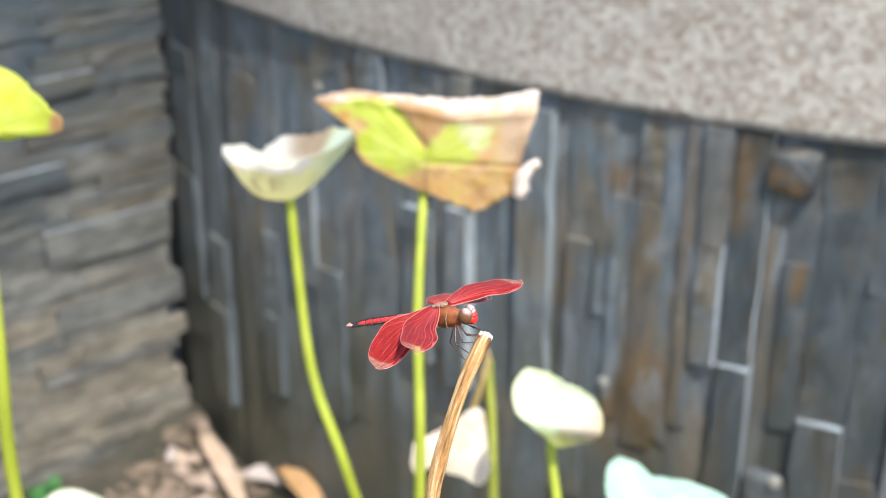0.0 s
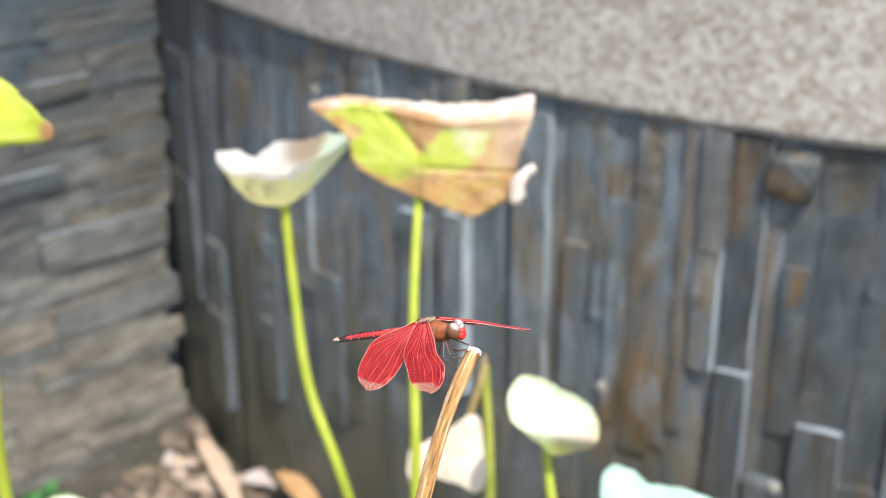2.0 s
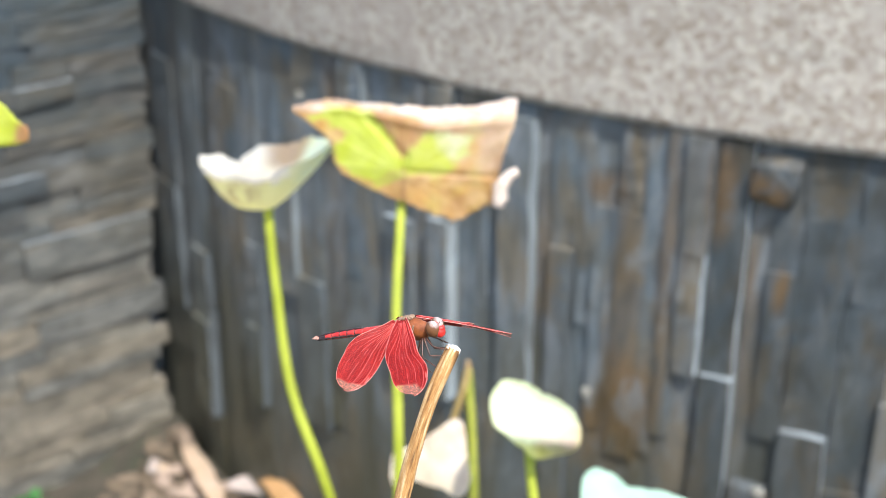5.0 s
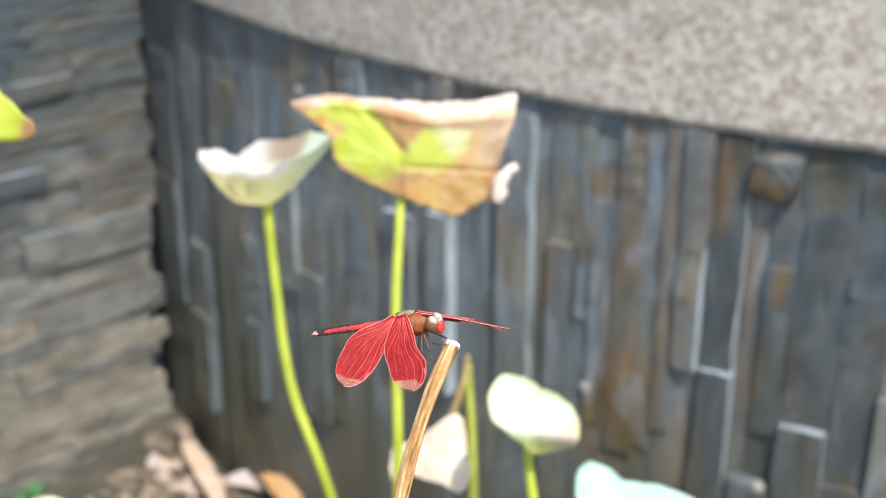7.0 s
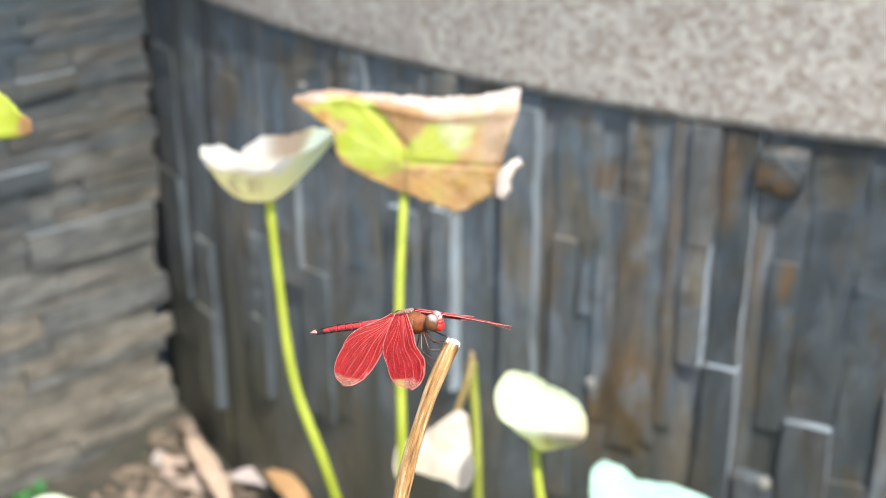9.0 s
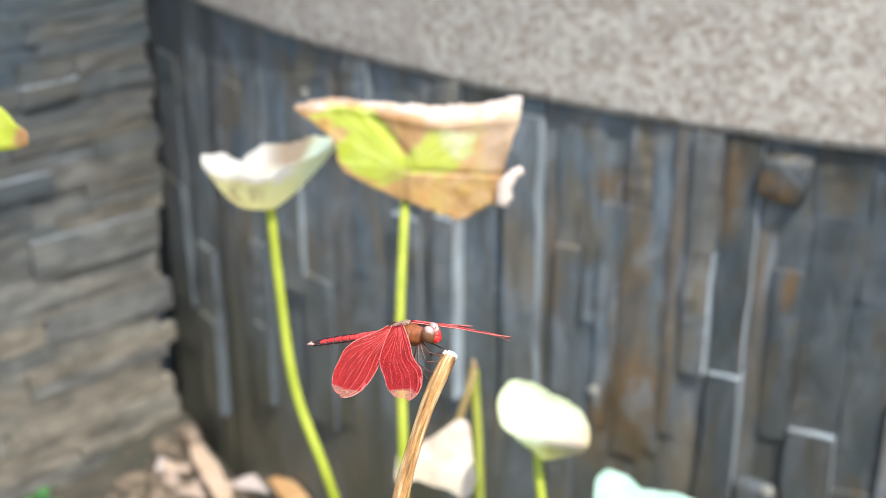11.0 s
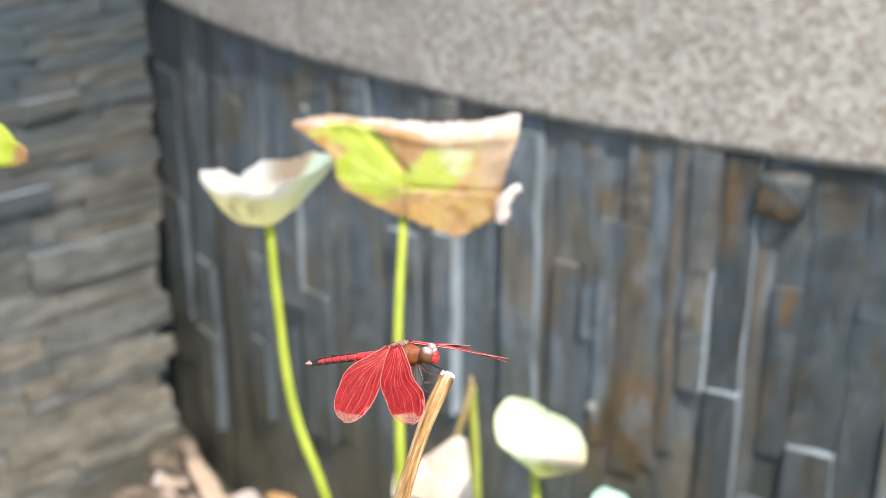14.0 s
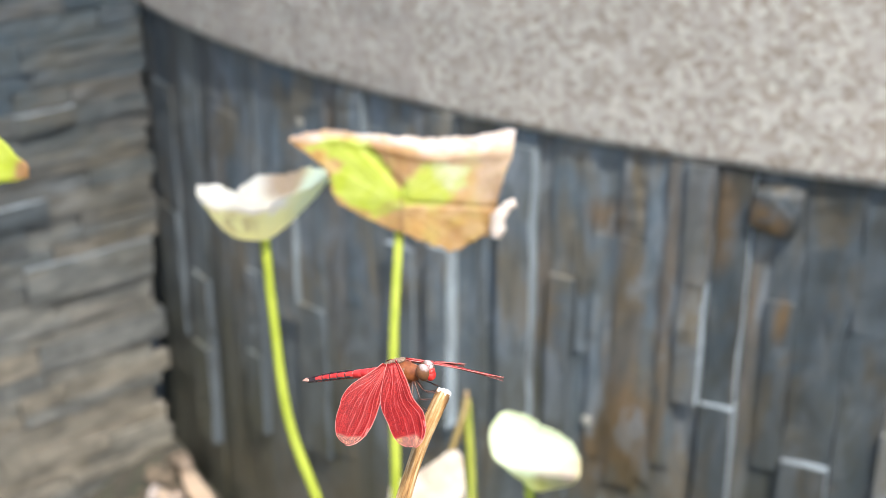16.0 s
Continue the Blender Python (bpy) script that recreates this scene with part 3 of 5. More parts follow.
def polar(points):
    """(degrees, metres) round the stalk, from a ring of straight edges between (x, y) in millimetres."""
    out = []
    for (ax, ay), (bx, by) in zip(points, points[1:] + points[:1]):
        n = max(1, round(math.hypot(bx - ax, by - ay) / 3))
        for i in range(n):
            x, y = ax + (bx - ax) * i / n, ay + (by - ay) * i / n
            out.append((math.degrees(math.atan2(y, x)) % 360, math.hypot(x, y) / 1000))
    return out


def patch(x, y, ring, soft, waver=0.0):
    """1 inside a closed ring of (x, y) in millimetres, fading to 0 over soft millimetres across its edge."""
    x, y = 1000 * x, 1000 * y
    near, inside = 1e9, False
    for (ax, ay), (bx, by) in zip(ring, ring[1:] + ring[:1]):
        dx, dy = bx - ax, by - ay
        f = min(1.0, max(0.0, ((x - ax) * dx + (y - ay) * dy) / (dx * dx + dy * dy)))
        near = min(near, math.hypot(x - ax - f * dx, y - ay - f * dy))
        if (ay > y) != (by > y) and x < ax + dx * (y - ay) / dy:
            inside = not inside
    return smoothstep(-soft, soft, (near if inside else -near) + waver)


# ---- the plants ----
def big_leaf_plant():
    base = (-0.040, 0.700, GROUND)
    top = (-0.0222, 0.7610, 0.5615)
    ob = plant("lotus_plant", base, "tall lotus stalk carrying a folded, half-withered yellow and brown leaf")
    stem("stem", rel(base, [base, (-0.030, 0.690, 0.20), (-0.0255, 0.695, 0.385), (-0.0268, 0.726, 0.475), (-0.0238, 0.766, 0.5385), (-0.0222, 0.7665, 0.5605)]), 0.0036, 0.0027, STEM_GREEN, ob, seed=3)
    outline = polar(((-67.7, 34.5), (-65, 38.6), (-55.5, 42.4), (-42, 44.8), (-20.3, 42.0), (20.3, 40.3), (41.9, 40.8), (50.1, 41.8), (69.7, 46.8), (66.3, 27.5), (62.2, 16.7), (59.5, 7.2), (57.5, -2.2), (59.5, -8),
                     (60, -14), (57, -19.5), (50.5, -18.2), (41.9, -23.9), (33.8, -27.9), (29.8, -29.2), (25.7, -26.2), (20.3, -25.2), (1.3, -17.8), (-20.3, -9), (-37.9, 0.5), (-42, 7.2), (-42.6, 14), (-44.7, 20.8), (-54, 28.0)))
    left_green = ((-54, 32.3), (-47.4, 36.8), (-23, 38.4), (-14.9, 28.9), (-6.8, 16.7), (0.3, 6.6), (0.3, -2.2), (-6.8, -4.9), (-14.9, -6.6), (-20.3, -2.2), (-29.8, -0.2), (-40.6, 6.6), (-42, 14), (-33.8, 24.2), (-37.9, 29.6))
    right_green = ((2.4, 9.7), (12.2, 19.4), (18.9, 24.2), (28.4, 22.5), (41.0, 21.0), (35.5, 10.0), (29.0, 3.0), (20.0, -0.6), (12.2, 0.2), (2.5, 2.0))
    washed = ((18.9, 26), (43.3, 23.5), (37.5, 8.5), (30.4, 6.2), (21.0, 15.0))
    v_patch = ((-20, 38), (1.3, 35), (21, 27), (11, 18.1), (1.3, 5.2), (-6.8, 18.1))

    def ridge(x):
        return 0.0375 + 0.06 * (x + 0.05) if x < -0.035 else 0.0385 - 0.22 * (x + 0.035) if x < 0.018 else 0.0268 + 0.10 * (x - 0.018)

    def shape(x, y, k, a):
        z = 0.22 * y
        up = y - ridge(x)
        z -= 1.0 * max(0.0, up) * smoothstep(-0.066, -0.040, x)                    # upper margin bent back, into the sun
        z += 0.0022 * math.exp(-(up / 0.0035) ** 2) * smoothstep(-0.055, -0.03, x)
        fold = 0.001 - 0.05 * x                                                    # the lower lobe is folded under along a crease
        below = max(0.0, fold - y) * smoothstep(-0.012, 0.004, x)
        z -= 0.10 * below
        z -= 0.0016 * math.exp(-((y - fold) / 0.0016) ** 2) * smoothstep(0.0, 0.008, x)
        z -= 0.20 * max(0.0, 0.004 - y) * smoothstep(0.004, -0.012, x)
        z += 0.006 * smoothstep(0.042, 0.068, x) * math.sin(y * 70)
        y += 0.0014 * smoothstep(0.86, 1.0, k) * noise.noise(Vector((x * 230, y * 90, 12))) * smoothstep(0.0, 0.012, abs(y + 0.004))
        z += 0.010 * smoothstep(-0.042, -0.070, x)
        z -= 0.0024 * math.exp(-((x + 0.9 * (y - 0.010) * (y > 0.01)) / 0.004) ** 2) * smoothstep(-0.004, 0.004, y)      # midrib's furrow
        return x, y, z

    def waver(x, y):
        return 3.2 * noise.noise(Vector((x * 110, y * 110, 3))) + 2.0 * noise.noise(Vector((x * 380, y * 380, 8)))

    def dry(x, y, k, a):
        w = waver(x, y) + 1.6
        return 1 - max(patch(x, y, left_green, 1.4, w), 0.92 * patch(x, y, right_green, 1.6, w))

    def pale(x, y, k, a):
        w = waver(x, y)
        # top: the sun's white on the bent-back margin, put into the colour
        top = smoothstep(-0.001, 0.006, y - ridge(x) + 0.0012 * w) * smoothstep(-0.062, -0.030, x)
        corner = 0.40 * smoothstep(0.036, 0.050, x + 0.001 * w) * smoothstep(-0.004, 0.006, y)
        band = 0.35 * smoothstep(0.0, 0.03, x) * smoothstep(0.020, 0.026, y + 0.001 * w)
        return max(top * (0.95 + 0.4 * noise.noise(Vector((x * 60, y * 140, 7)))), corner, band, 0.62 * patch(x, y, washed, 3.0, w), 0.85 * smoothstep(-0.040, -0.052, x) * smoothstep(0.035, 0.039, y))

    def scorch_and_shade(x, y, k, a):
        w = waver(x, y)
        rim = 0.55 * smoothstep(0.90, 0.98, k + 0.012 * w) * (y < 0.012 or x < -0.03)
        # rib and fold: shade painted as dark lines; the rest is browned blade
        rib = 0.9 * math.exp(-(x / 0.0017) ** 2) * smoothstep(0.006, 0.0, y)
        return max(rib, 0.62 * patch(x, y, v_patch, 2.5, w) * (1 - dry(x, y, k, a) < 0.5), rim, 0.38 * math.exp(-((y - 0.0005 + 0.05 * x - 0.0005 * w) / 0.0018) ** 2) * smoothstep(0.002, 0.012, x), 0.5 * smoothstep(0.15, 0.5, noise.noise(Vector((x * 75, y * 130, 31)))) * (y < 0.002))

    m = leaf("leaf", outline, shape, dry, LEAF_BIG, ob, nr=72, na=260, ruffle=0.0016, label="folded leaf, yellow-green inside with brown papery margins", seed=4, second=pale, third=scorch_and_shade)
    m.matrix_basis = Matrix.Translation(Vector(top) - Vector(base)) @ pose(0, 0.0, 0.0, 65, 0, 0)
    # the rolled scrap at the margin
    bm = bmesh.new()
    tube(bm, [(0.0572, -0.0200, 0.000), (0.0584, -0.0125, 0.002), (0.0602, -0.006, 0.004), (0.0645, -0.001, 0.005), (0.0685, 0.0008, 0.004)], lambda k: 0.0036 + 0.0008 * math.sin(k * 5), n=20, sides=11, rough=0.5, seed=5)
    c = part("curled_margin", bm, PAPERY, ob, "papery rolled-up scrap of leaf margin", smooth=True)
    c.matrix_basis = m.matrix_basis
    return ob


def cup_leaf_plant():
    base = (-0.045, 0.800, GROUND)
    top = (-0.1105, 0.7985, 0.522)
    ob = plant("lotus_plant", base, "lotus stalk with a cupped cream and pale green leaf")
    stem("stem", rel(base, [base, (-0.050, 0.745, 0.22), (-0.0735, 0.738, 0.3464), (-0.0968, 0.762, 0.41), (-0.1068, 0.7865, 0.479), top]), 0.0038, 0.0030, STEM_GREEN, ob, seed=5)

    def shape(x, y, k, a):
        c, s = math.cos(a), math.sin(a)
        front, back = max(0.0, -s), max(0.0, s)
        h = 0.034 + 0.013 * max(0, c) ** 2 + 0.006 * max(0, -c) ** 2 + 0.0050 * front ** 2 + 0.005 * back * smoothstep(-0.5, 0.2, c) - 0.006 * math.exp(-((a - 2.1) / 0.22) ** 2)
        w = k ** (0.55 if c < 0 else 0.92)
        px = (0.0385 if c < 0 else 0.0485) * c * w
        lip = smoothstep(0.76, 1.0, k) * front ** 0.6 * smoothstep(0.75, 0.1, c)
        py = 0.014 * s * k ** 0.7 - 0.010 * lip
        pz = h * k ** (1.7 - 0.45 * max(0.0, c) + 0.3 * max(0.0, -c)) + 0.0012 * math.sin(9 * a) * k ** 4 - 0.0025 * lip ** 2
        return px, py, pz

    def dry(x, y, k, a):
        c, s = math.cos(a), math.sin(a)
        white = smoothstep(0.76, 0.88, k + 0.10 * c + 0.16 * noise.noise(Vector((4 * c, 4 * s, 6 * k)))) * smoothstep(0.62, 0.25, c)
        return max(0.97 * white, 0.95 * smoothstep(0.10, 0.3, k) * smoothstep(0.0, 0.25, s) * smoothstep(0.75, 0.4, c))

    # third: browned lip and outside, and the back wall's shadow band painted brown
    m = leaf("leaf", [(0, 1), (90, 1), (180, 1), (270, 1)], shape, dry, LEAF_CUP, ob, nr=34, na=140, thick=0, ruffle=0.0022, seed=11, second=lambda x, y, k, a: smoothstep(0.45, 0.8, math.cos(a)) * smoothstep(0.35, 0.6, k), third=lambda x, y, k, a: 0.75 * smoothstep(0.62, 0.80, k + 0.12 * noise.noise(Vector((6 * math.cos(a), 6 * math.sin(a), 2 * k)))) * smoothstep(0.25, 0.6, math.sin(a)) * smoothstep(0.74, 0.55, math.cos(a)) * smoothstep(-0.1, 0.25, math.cos(a)) + 0.75 * smoothstep(0.055, 0.0, abs(k - 0.83)) * smoothstep(0.2, 0.5, -math.sin(a)) * smoothstep(0.5, 0.0, math.cos(a)) + 0.5 * smoothstep(0.0, 0.35, noise.noise(Vector((5 * math.cos(a), 5 * math.sin(a), 5 * k)))) * smoothstep(0.25, 0.5, k) * smoothstep(0.80, 0.70, k) * smoothstep(0.1, 0.4, -math.sin(a)) * smoothstep(0.2, -0.4, math.cos(a)),
             label="cupped leaf with a dry pinkish white rim")
    m.matrix_basis = Matrix.Translation(Vector(top) - Vector(base)) @ pose(0, 0, 0, 8, -3, 0)
    return ob


def pale_leaf_plant():
    base = (0.068, 0.660, GROUND)
    top = (0.0552, 0.7000, 0.4040)
    ob = plant("lotus_plant", base, "short lotus stalk with a pale sunlit rounded leaf")
    stem("stem", rel(base, [base, (0.070, 0.660, 0.20), (0.0625, 0.675, 0.34), (0.0570, 0.690, 0.385), top]), 0.0036, 0.0028, STEM_GREEN, ob, seed=7)
    mid = Vector((0.0562, 0.6905, 0.4365))
    outline = [(0, 0.0240), (20, 0.0180), (40, 0.0142), (62, 0.0122), (88, 0.0146), (110, 0.0186), (135, 0.0260), (160, 0.0270), (190, 0.0250), (215, 0.0205), (250, 0.0200), (280, 0.0262), (318, 0.0320), (340, 0.0290)]

    def shape(x, y, k, a):
        z = -0.75 * y + 0.010 * k * k
        low = smoothstep(-0.010, -0.030, y + 0.15 * x)
        return x, y - 0.004 * low * (1 - smoothstep(0.0, 0.02, abs(x + 0.002))), z - 0.034 * low

    def dry(x, y, k, a):
        return max(0.9 * blob(x, y, 0.024, -0.016, 0.011, 0.010), 0.75 * smoothstep(-0.0125, -0.0165, y - 0.5 * max(0.0, x - 0.008)) * smoothstep(-0.004, 0.010, x))

    m = leaf("leaf", outline, shape, dry, LEAF_PALE, ob, nr=26, na=110, ruffle=0.002, seed=21, second=lambda x, y, k, a: max(0.9 * smoothstep(-0.014, -0.020, y + 0.15 * x) * smoothstep(0.03, 0.005, x), 0.4 * smoothstep(0.88, 0.97, k)), label="pale green-white leaf with a browned corner")
    m.matrix_basis = Matrix.Translation(mid - Vector(base)) @ pose(0, 0, 0, 65, 0, 0)
    return ob


def yellow_leaf_plant():
    base = (-0.215, 0.560, GROUND)
    top = (-0.2372, 0.6024, 0.6380)
    ob = plant("lotus_plant", base, "lotus stalk with a bright yellow leaf browned at its point")
    stem("stem", rel(base, [base, (-0.222, 0.560, 0.25), (-0.2325, 0.5687, 0.457), (-0.2300, 0.5700, 0.529), (-0.2335, 0.588, 0.59), top]), 0.0038, 0.003, STEM_GREEN, ob, seed=9)
    outline = [(0, 0.0425), (8, 0.0432), (16, 0.0385), (40, 0.034), (70, 0.035), (110, 0.040), (180, 0.050), (240, 0.012), (290, 0.0050), (330, 0.0070), (350, 0.020)]

    def shape(x, y, k, a):
        return x, 0.93 * y + 0.0035, -0.15 * y + 0.006 * math.sin(4 * a) * k * k

    def dry(x, y, k, a):
        return blob(x, y, 0.044, 0.002, 0.0085, 0.009)

    m = leaf("leaf", outline, shape, dry, LEAF_YELLOW, ob, nr=24, na=110, ruffle=0.002, seed=31, label="yellow leaf with a brown tip")
    m.matrix_basis = Matrix.Translation(Vector(top) - Vector(base)) @ pose(0, 0, 0, 65, 0, 0)
    return ob


def mint_leaf_plant():
    base = (0.125, 0.600, GROUND)
    top = (0.122, 0.6445, 0.3720)
    ob = plant("lotus_plant", base, "low lotus stalk with a cool blue-green two-lobed leaf")
    stem("stem", rel(base, [base, (0.128, 0.61, 0.2), (0.124, 0.63, 0.31), top]), 0.0035, 0.0028, STEM_GREEN, ob, seed=13)
    outline = [(0, 0.050), (25, 0.043), (50, 0.0335), (75, 0.0285), (97, 0.0285), (112, 0.040), (122, 0.047), (132, 0.0475), (143, 0.043), (160, 0.034), (200, 0.033), (270, 0.036), (320, 0.045)]

    def shape(x, y, k, a):
        return x, y, -0.95 * y + 0.008 * k * k * math.cos(2 * a)

    m = leaf("leaf", outline, shape, lambda x, y, k, a: 0.0, LEAF_MINT, ob, nr=22, na=110, ruffle=0.0015, seed=41)
    m.matrix_basis = Matrix.Translation(Vector(top) - Vector(base)) @ pose(0, 0, 0, 65, 0, 0)
    return ob


def low_leaf_plant():
    base = (-0.330, 0.900, GROUND)
    top = (-0.3040, 0.865, 0.2118)
    ob = plant("lotus_plant", base, "low lotus stalk with a small pale green leaf")
    stem("stem", rel(base, [base, (-0.322, 0.88, 0.12), top]), 0.0032, 0.0026, STEM_GREEN, ob, seed=15)

    def shape(x, y, k, a):
        return x, y, 0.012 * k * k + 0.003 * k * math.cos(3 * a)

    leaf("leaf", [(0, 0.028), (90, 0.030), (200, 0.027), (290, 0.031)], shape, lambda x, y, k, a: 0.3 * smoothstep(0.9, 1, k), LEAF_PALE, ob, nr=16, na=80, ruffle=0.001, seed=51).location = Vector(top) - Vector(base)
    return ob


def broken_plant():
    base = (0.034, 0.775, GROUND)
    knee = (0.0205, 0.823, 0.3885)
    ob = plant("lotus_plant", base, "snapped lotus stalk with a bleached dry leaf hanging from it")
    stem("stem", rel(base, [base, (0.028, 0.775, 0.15), (0.0245, 0.783, 0.295), (0.0232, 0.803, 0.345), knee]), 0.0040, 0.0030, STEM_DULL, ob, seed=17)
    stem("bent_stem", rel(base, [knee, (0.0165, 0.812, 0.378), (0.0060, 0.795, 0.352), (-0.003, 0.775, 0.330)]), 0.0029, 0.0023, STEM_FADE, ob, seed=19, label="browned stalk folded down at the break")
    stem("knee", rel(base, [(0.0212, 0.816, 0.3580), (0.0206, 0.823, 0.3830), (0.0200, 0.8232, 0.3955)]), 0.0037, 0.0014, STEM_DEAD, ob, prickles=False, n=10, label="brown broken bend of the stalk")
    outline = polar(((-26.5, 3.4), (-15, 8), (-2, 15.7), (10.8, 24.6), (16.4, 25.7), (20.9, 22), (22, 12), (23, 1), (25, -12), (22, -19.8), (16.4, -23.8), (7, -19), (-4, -17), (-15, -12.6), (-25.3, -17.8), (-28, -9.6)))

    def shape(x, y, k, a):
        return x, y, -0.35 * y + 0.005 * math.sin(x * 120 + 60 * y) * k

    m = leaf("leaf", outline, shape, lambda x, y, k, a: 0.4 + 0.5 * smoothstep(-0.02, 0.02, y), LEAF_DEAD, ob, nr=24, na=100, ruffle=0.004, seed=61, label="crumpled cream dry leaf")
    m.matrix_basis = Matrix.Translation(Vector((-0.0045, 0.7500, 0.3628)) - Vector(base)) @ pose(0, 0, 0, 65, 0, 0)
    return ob


big_leaf_plant()
cup_leaf_plant()
pale = pale_leaf_plant()
yellow = yellow_leaf_plant()
mint = mint_leaf_plant()
low_leaf_plant()
broken_plant()


# ---- the perch: a cut dry stalk ----
def perch():
    base = Vector((-0.020, 0.298, GROUND))
    ob = tagged(new("dry_stalk"), "cut dry lotus stalk, tan and fibrous, with a white pithy end", "plant stalk")
    ob.location = base
    pts = rel(base, [base, (-0.0190, 0.300, 0.30), (-0.0166, 0.3015, 0.58), (-0.0140, 0.3043, 0.6370), (-0.0114, 0.3073, 0.6545), (-0.0051, 0.3118, 0.6760), (0.0014, 0.3168, 0.6900)])
    bm = bmesh.new()
    line = spline(pts, 90)
    rings, crack, fibre, ref = [], [], [], Vector((1, 0, 0))
    sides = 28
    for i, p in enumerate(line):
        k = i / 90
        along = (line[min(i + 1, 90)] - line[max(i - 1, 0)]).normalized()
        ref = (ref - along * ref.dot(along)).normalized()
        other = along.cross(ref)
        ring = []
        for j in range(sides):
            a = 2 * math.pi * j / sides
            z = p.z
            split = max(0.0, noise.noise(Vector((math.cos(a) * 1.3, math.sin(a) * 1.3, z * 75 + 3))) - 0.20)
            r = (0.00215 - 0.0002 * k + 0.00015 * math.sin(z * 190)) * (1 + 0.07 * math.cos(5 * a + z * 20) + 0.05 * noise.noise(Vector((math.cos(a) * 4, math.sin(a) * 4, z * 60)))) - 0.0009 * min(0.5, split)
            ring.append(bm.verts.new(p + (ref * math.cos(a) + other * math.sin(a)) * r))
            crack.append(min(1.0, split * 4.0))
            fibre += [0.0022 * math.cos(a), 0.0022 * math.sin(a), 0.10 * z]
        rings.append(ring)
    for a, b in zip(rings, rings[1:]):
        for j in range(sides):
            bm.faces.new((a[j], a[(j + 1) % sides], b[(j + 1) % sides], b[j]))
    rod = part("stalk", bm, STRAW, ob, smooth=True)
    rod.data.attributes.new("crack", "FLOAT", "POINT").data.foreach_set("value", crack)
    rod.data.attributes.new("fibre", "FLOAT_VECTOR", "POINT").data.foreach_set("vector", fibre)
    # the frayed white end
    bm = bmesh.new()
    along = (line[-1] - line[-3]).normalized()
    turn = along.to_track_quat("Z", "Y").to_matrix().to_4x4()
    for v in ball(bm, line[-1] - along * 0.0004, 0.0020, 0.0020, 0.0011, turn, 20, 10):
        v.co += along * 0.0006 * noise.noise(v.co * 1500) + Vector((1, 1, 0)) * 0.0003 * noise.noise(v.co * 1100)
    part("pith", bm, PITH, ob, "frayed white pith at the cut", smooth=False)
    rnd = random.Random(4)
    for i in range(9):
        a = rnd.uniform(0, 6.28)
        bm = bmesh.new()
        off = turn @ Vector((math.cos(a) * 0.0018, math.sin(a) * 0.0018, 0))
        p = line[-1] + off
        tube(bm, [p - along * 0.0006, p, p + along * rnd.uniform(0.0001, 0.0006) + off * 0.1], lambda k: 0.0004 * (1 - 0.5 * k), n=4, sides=5)
        part("fibre", bm, PITH, ob)
    return ob


stalk = perch()


# ---- the dragonfly ----
BODY = pose(-0.0103, 0.3222, 0.6937, 0, -20, -31.5)


def curve(u, pts):
    """A smooth line through (place, value) pairs."""
    n = len(pts)
    u, pts = math.asin(min(1.0, u)), [(math.asin(p), v) for p, v in pts]      # round at the far end
    for i in range(n - 1):
        if u <= pts[i + 1][0] or i == n - 2:
            (a, p), (b, q) = pts[i], pts[i + 1]
            h = b - a
            s0 = (q - pts[i - 1][1]) / (b - pts[i - 1][0]) * h if i else q - p
            s1 = (pts[i + 2][1] - p) / (pts[i + 2][0] - a) * h if i + 2 < n else q - p
            f = min(1.0, max(0.0, (u - a) / h))
            return p * (1 + 2 * f) * (1 - f) ** 2 + s0 * f * (1 - f) ** 2 + q * f * f * (3 - 2 * f) + s1 * f * f * (f - 1)


# the wings' margins: along the span, millimetres before and behind its line
FORE_LEAD = ((0, 1.2), (0.09, 1.7), (0.30, 2.3), (0.46, 2.4), (0.53, 2.9), (0.66, 4.0), (0.84, 4.3), (0.93, 3.5), (0.98, 2.1), (1, 0.3))
FORE_TRAIL = ((0, -1.5), (0.10, -3.0), (0.22, -4.5), (0.42, -6.2), (0.68, -5.5), (0.86, -4.0), (0.95, -2.7), (0.985, -1.4), (1, 0.3))
HIND_LEAD = ((0, 1.0), (0.13, 1.2), (0.56, 2.1), (0.79, 1.9), (0.92, 1.3), (0.975, 0.6), (1, -0.6))
HIND_TRAIL = ((0, -1.0), (0.08, -2.2), (0.20, -4.4), (0.34, -7.0), (0.50, -8.1), (0.66, -7.3), (0.80, -5.2), (0.93, -4.0), (0.98, -2.3), (1, -0.6))


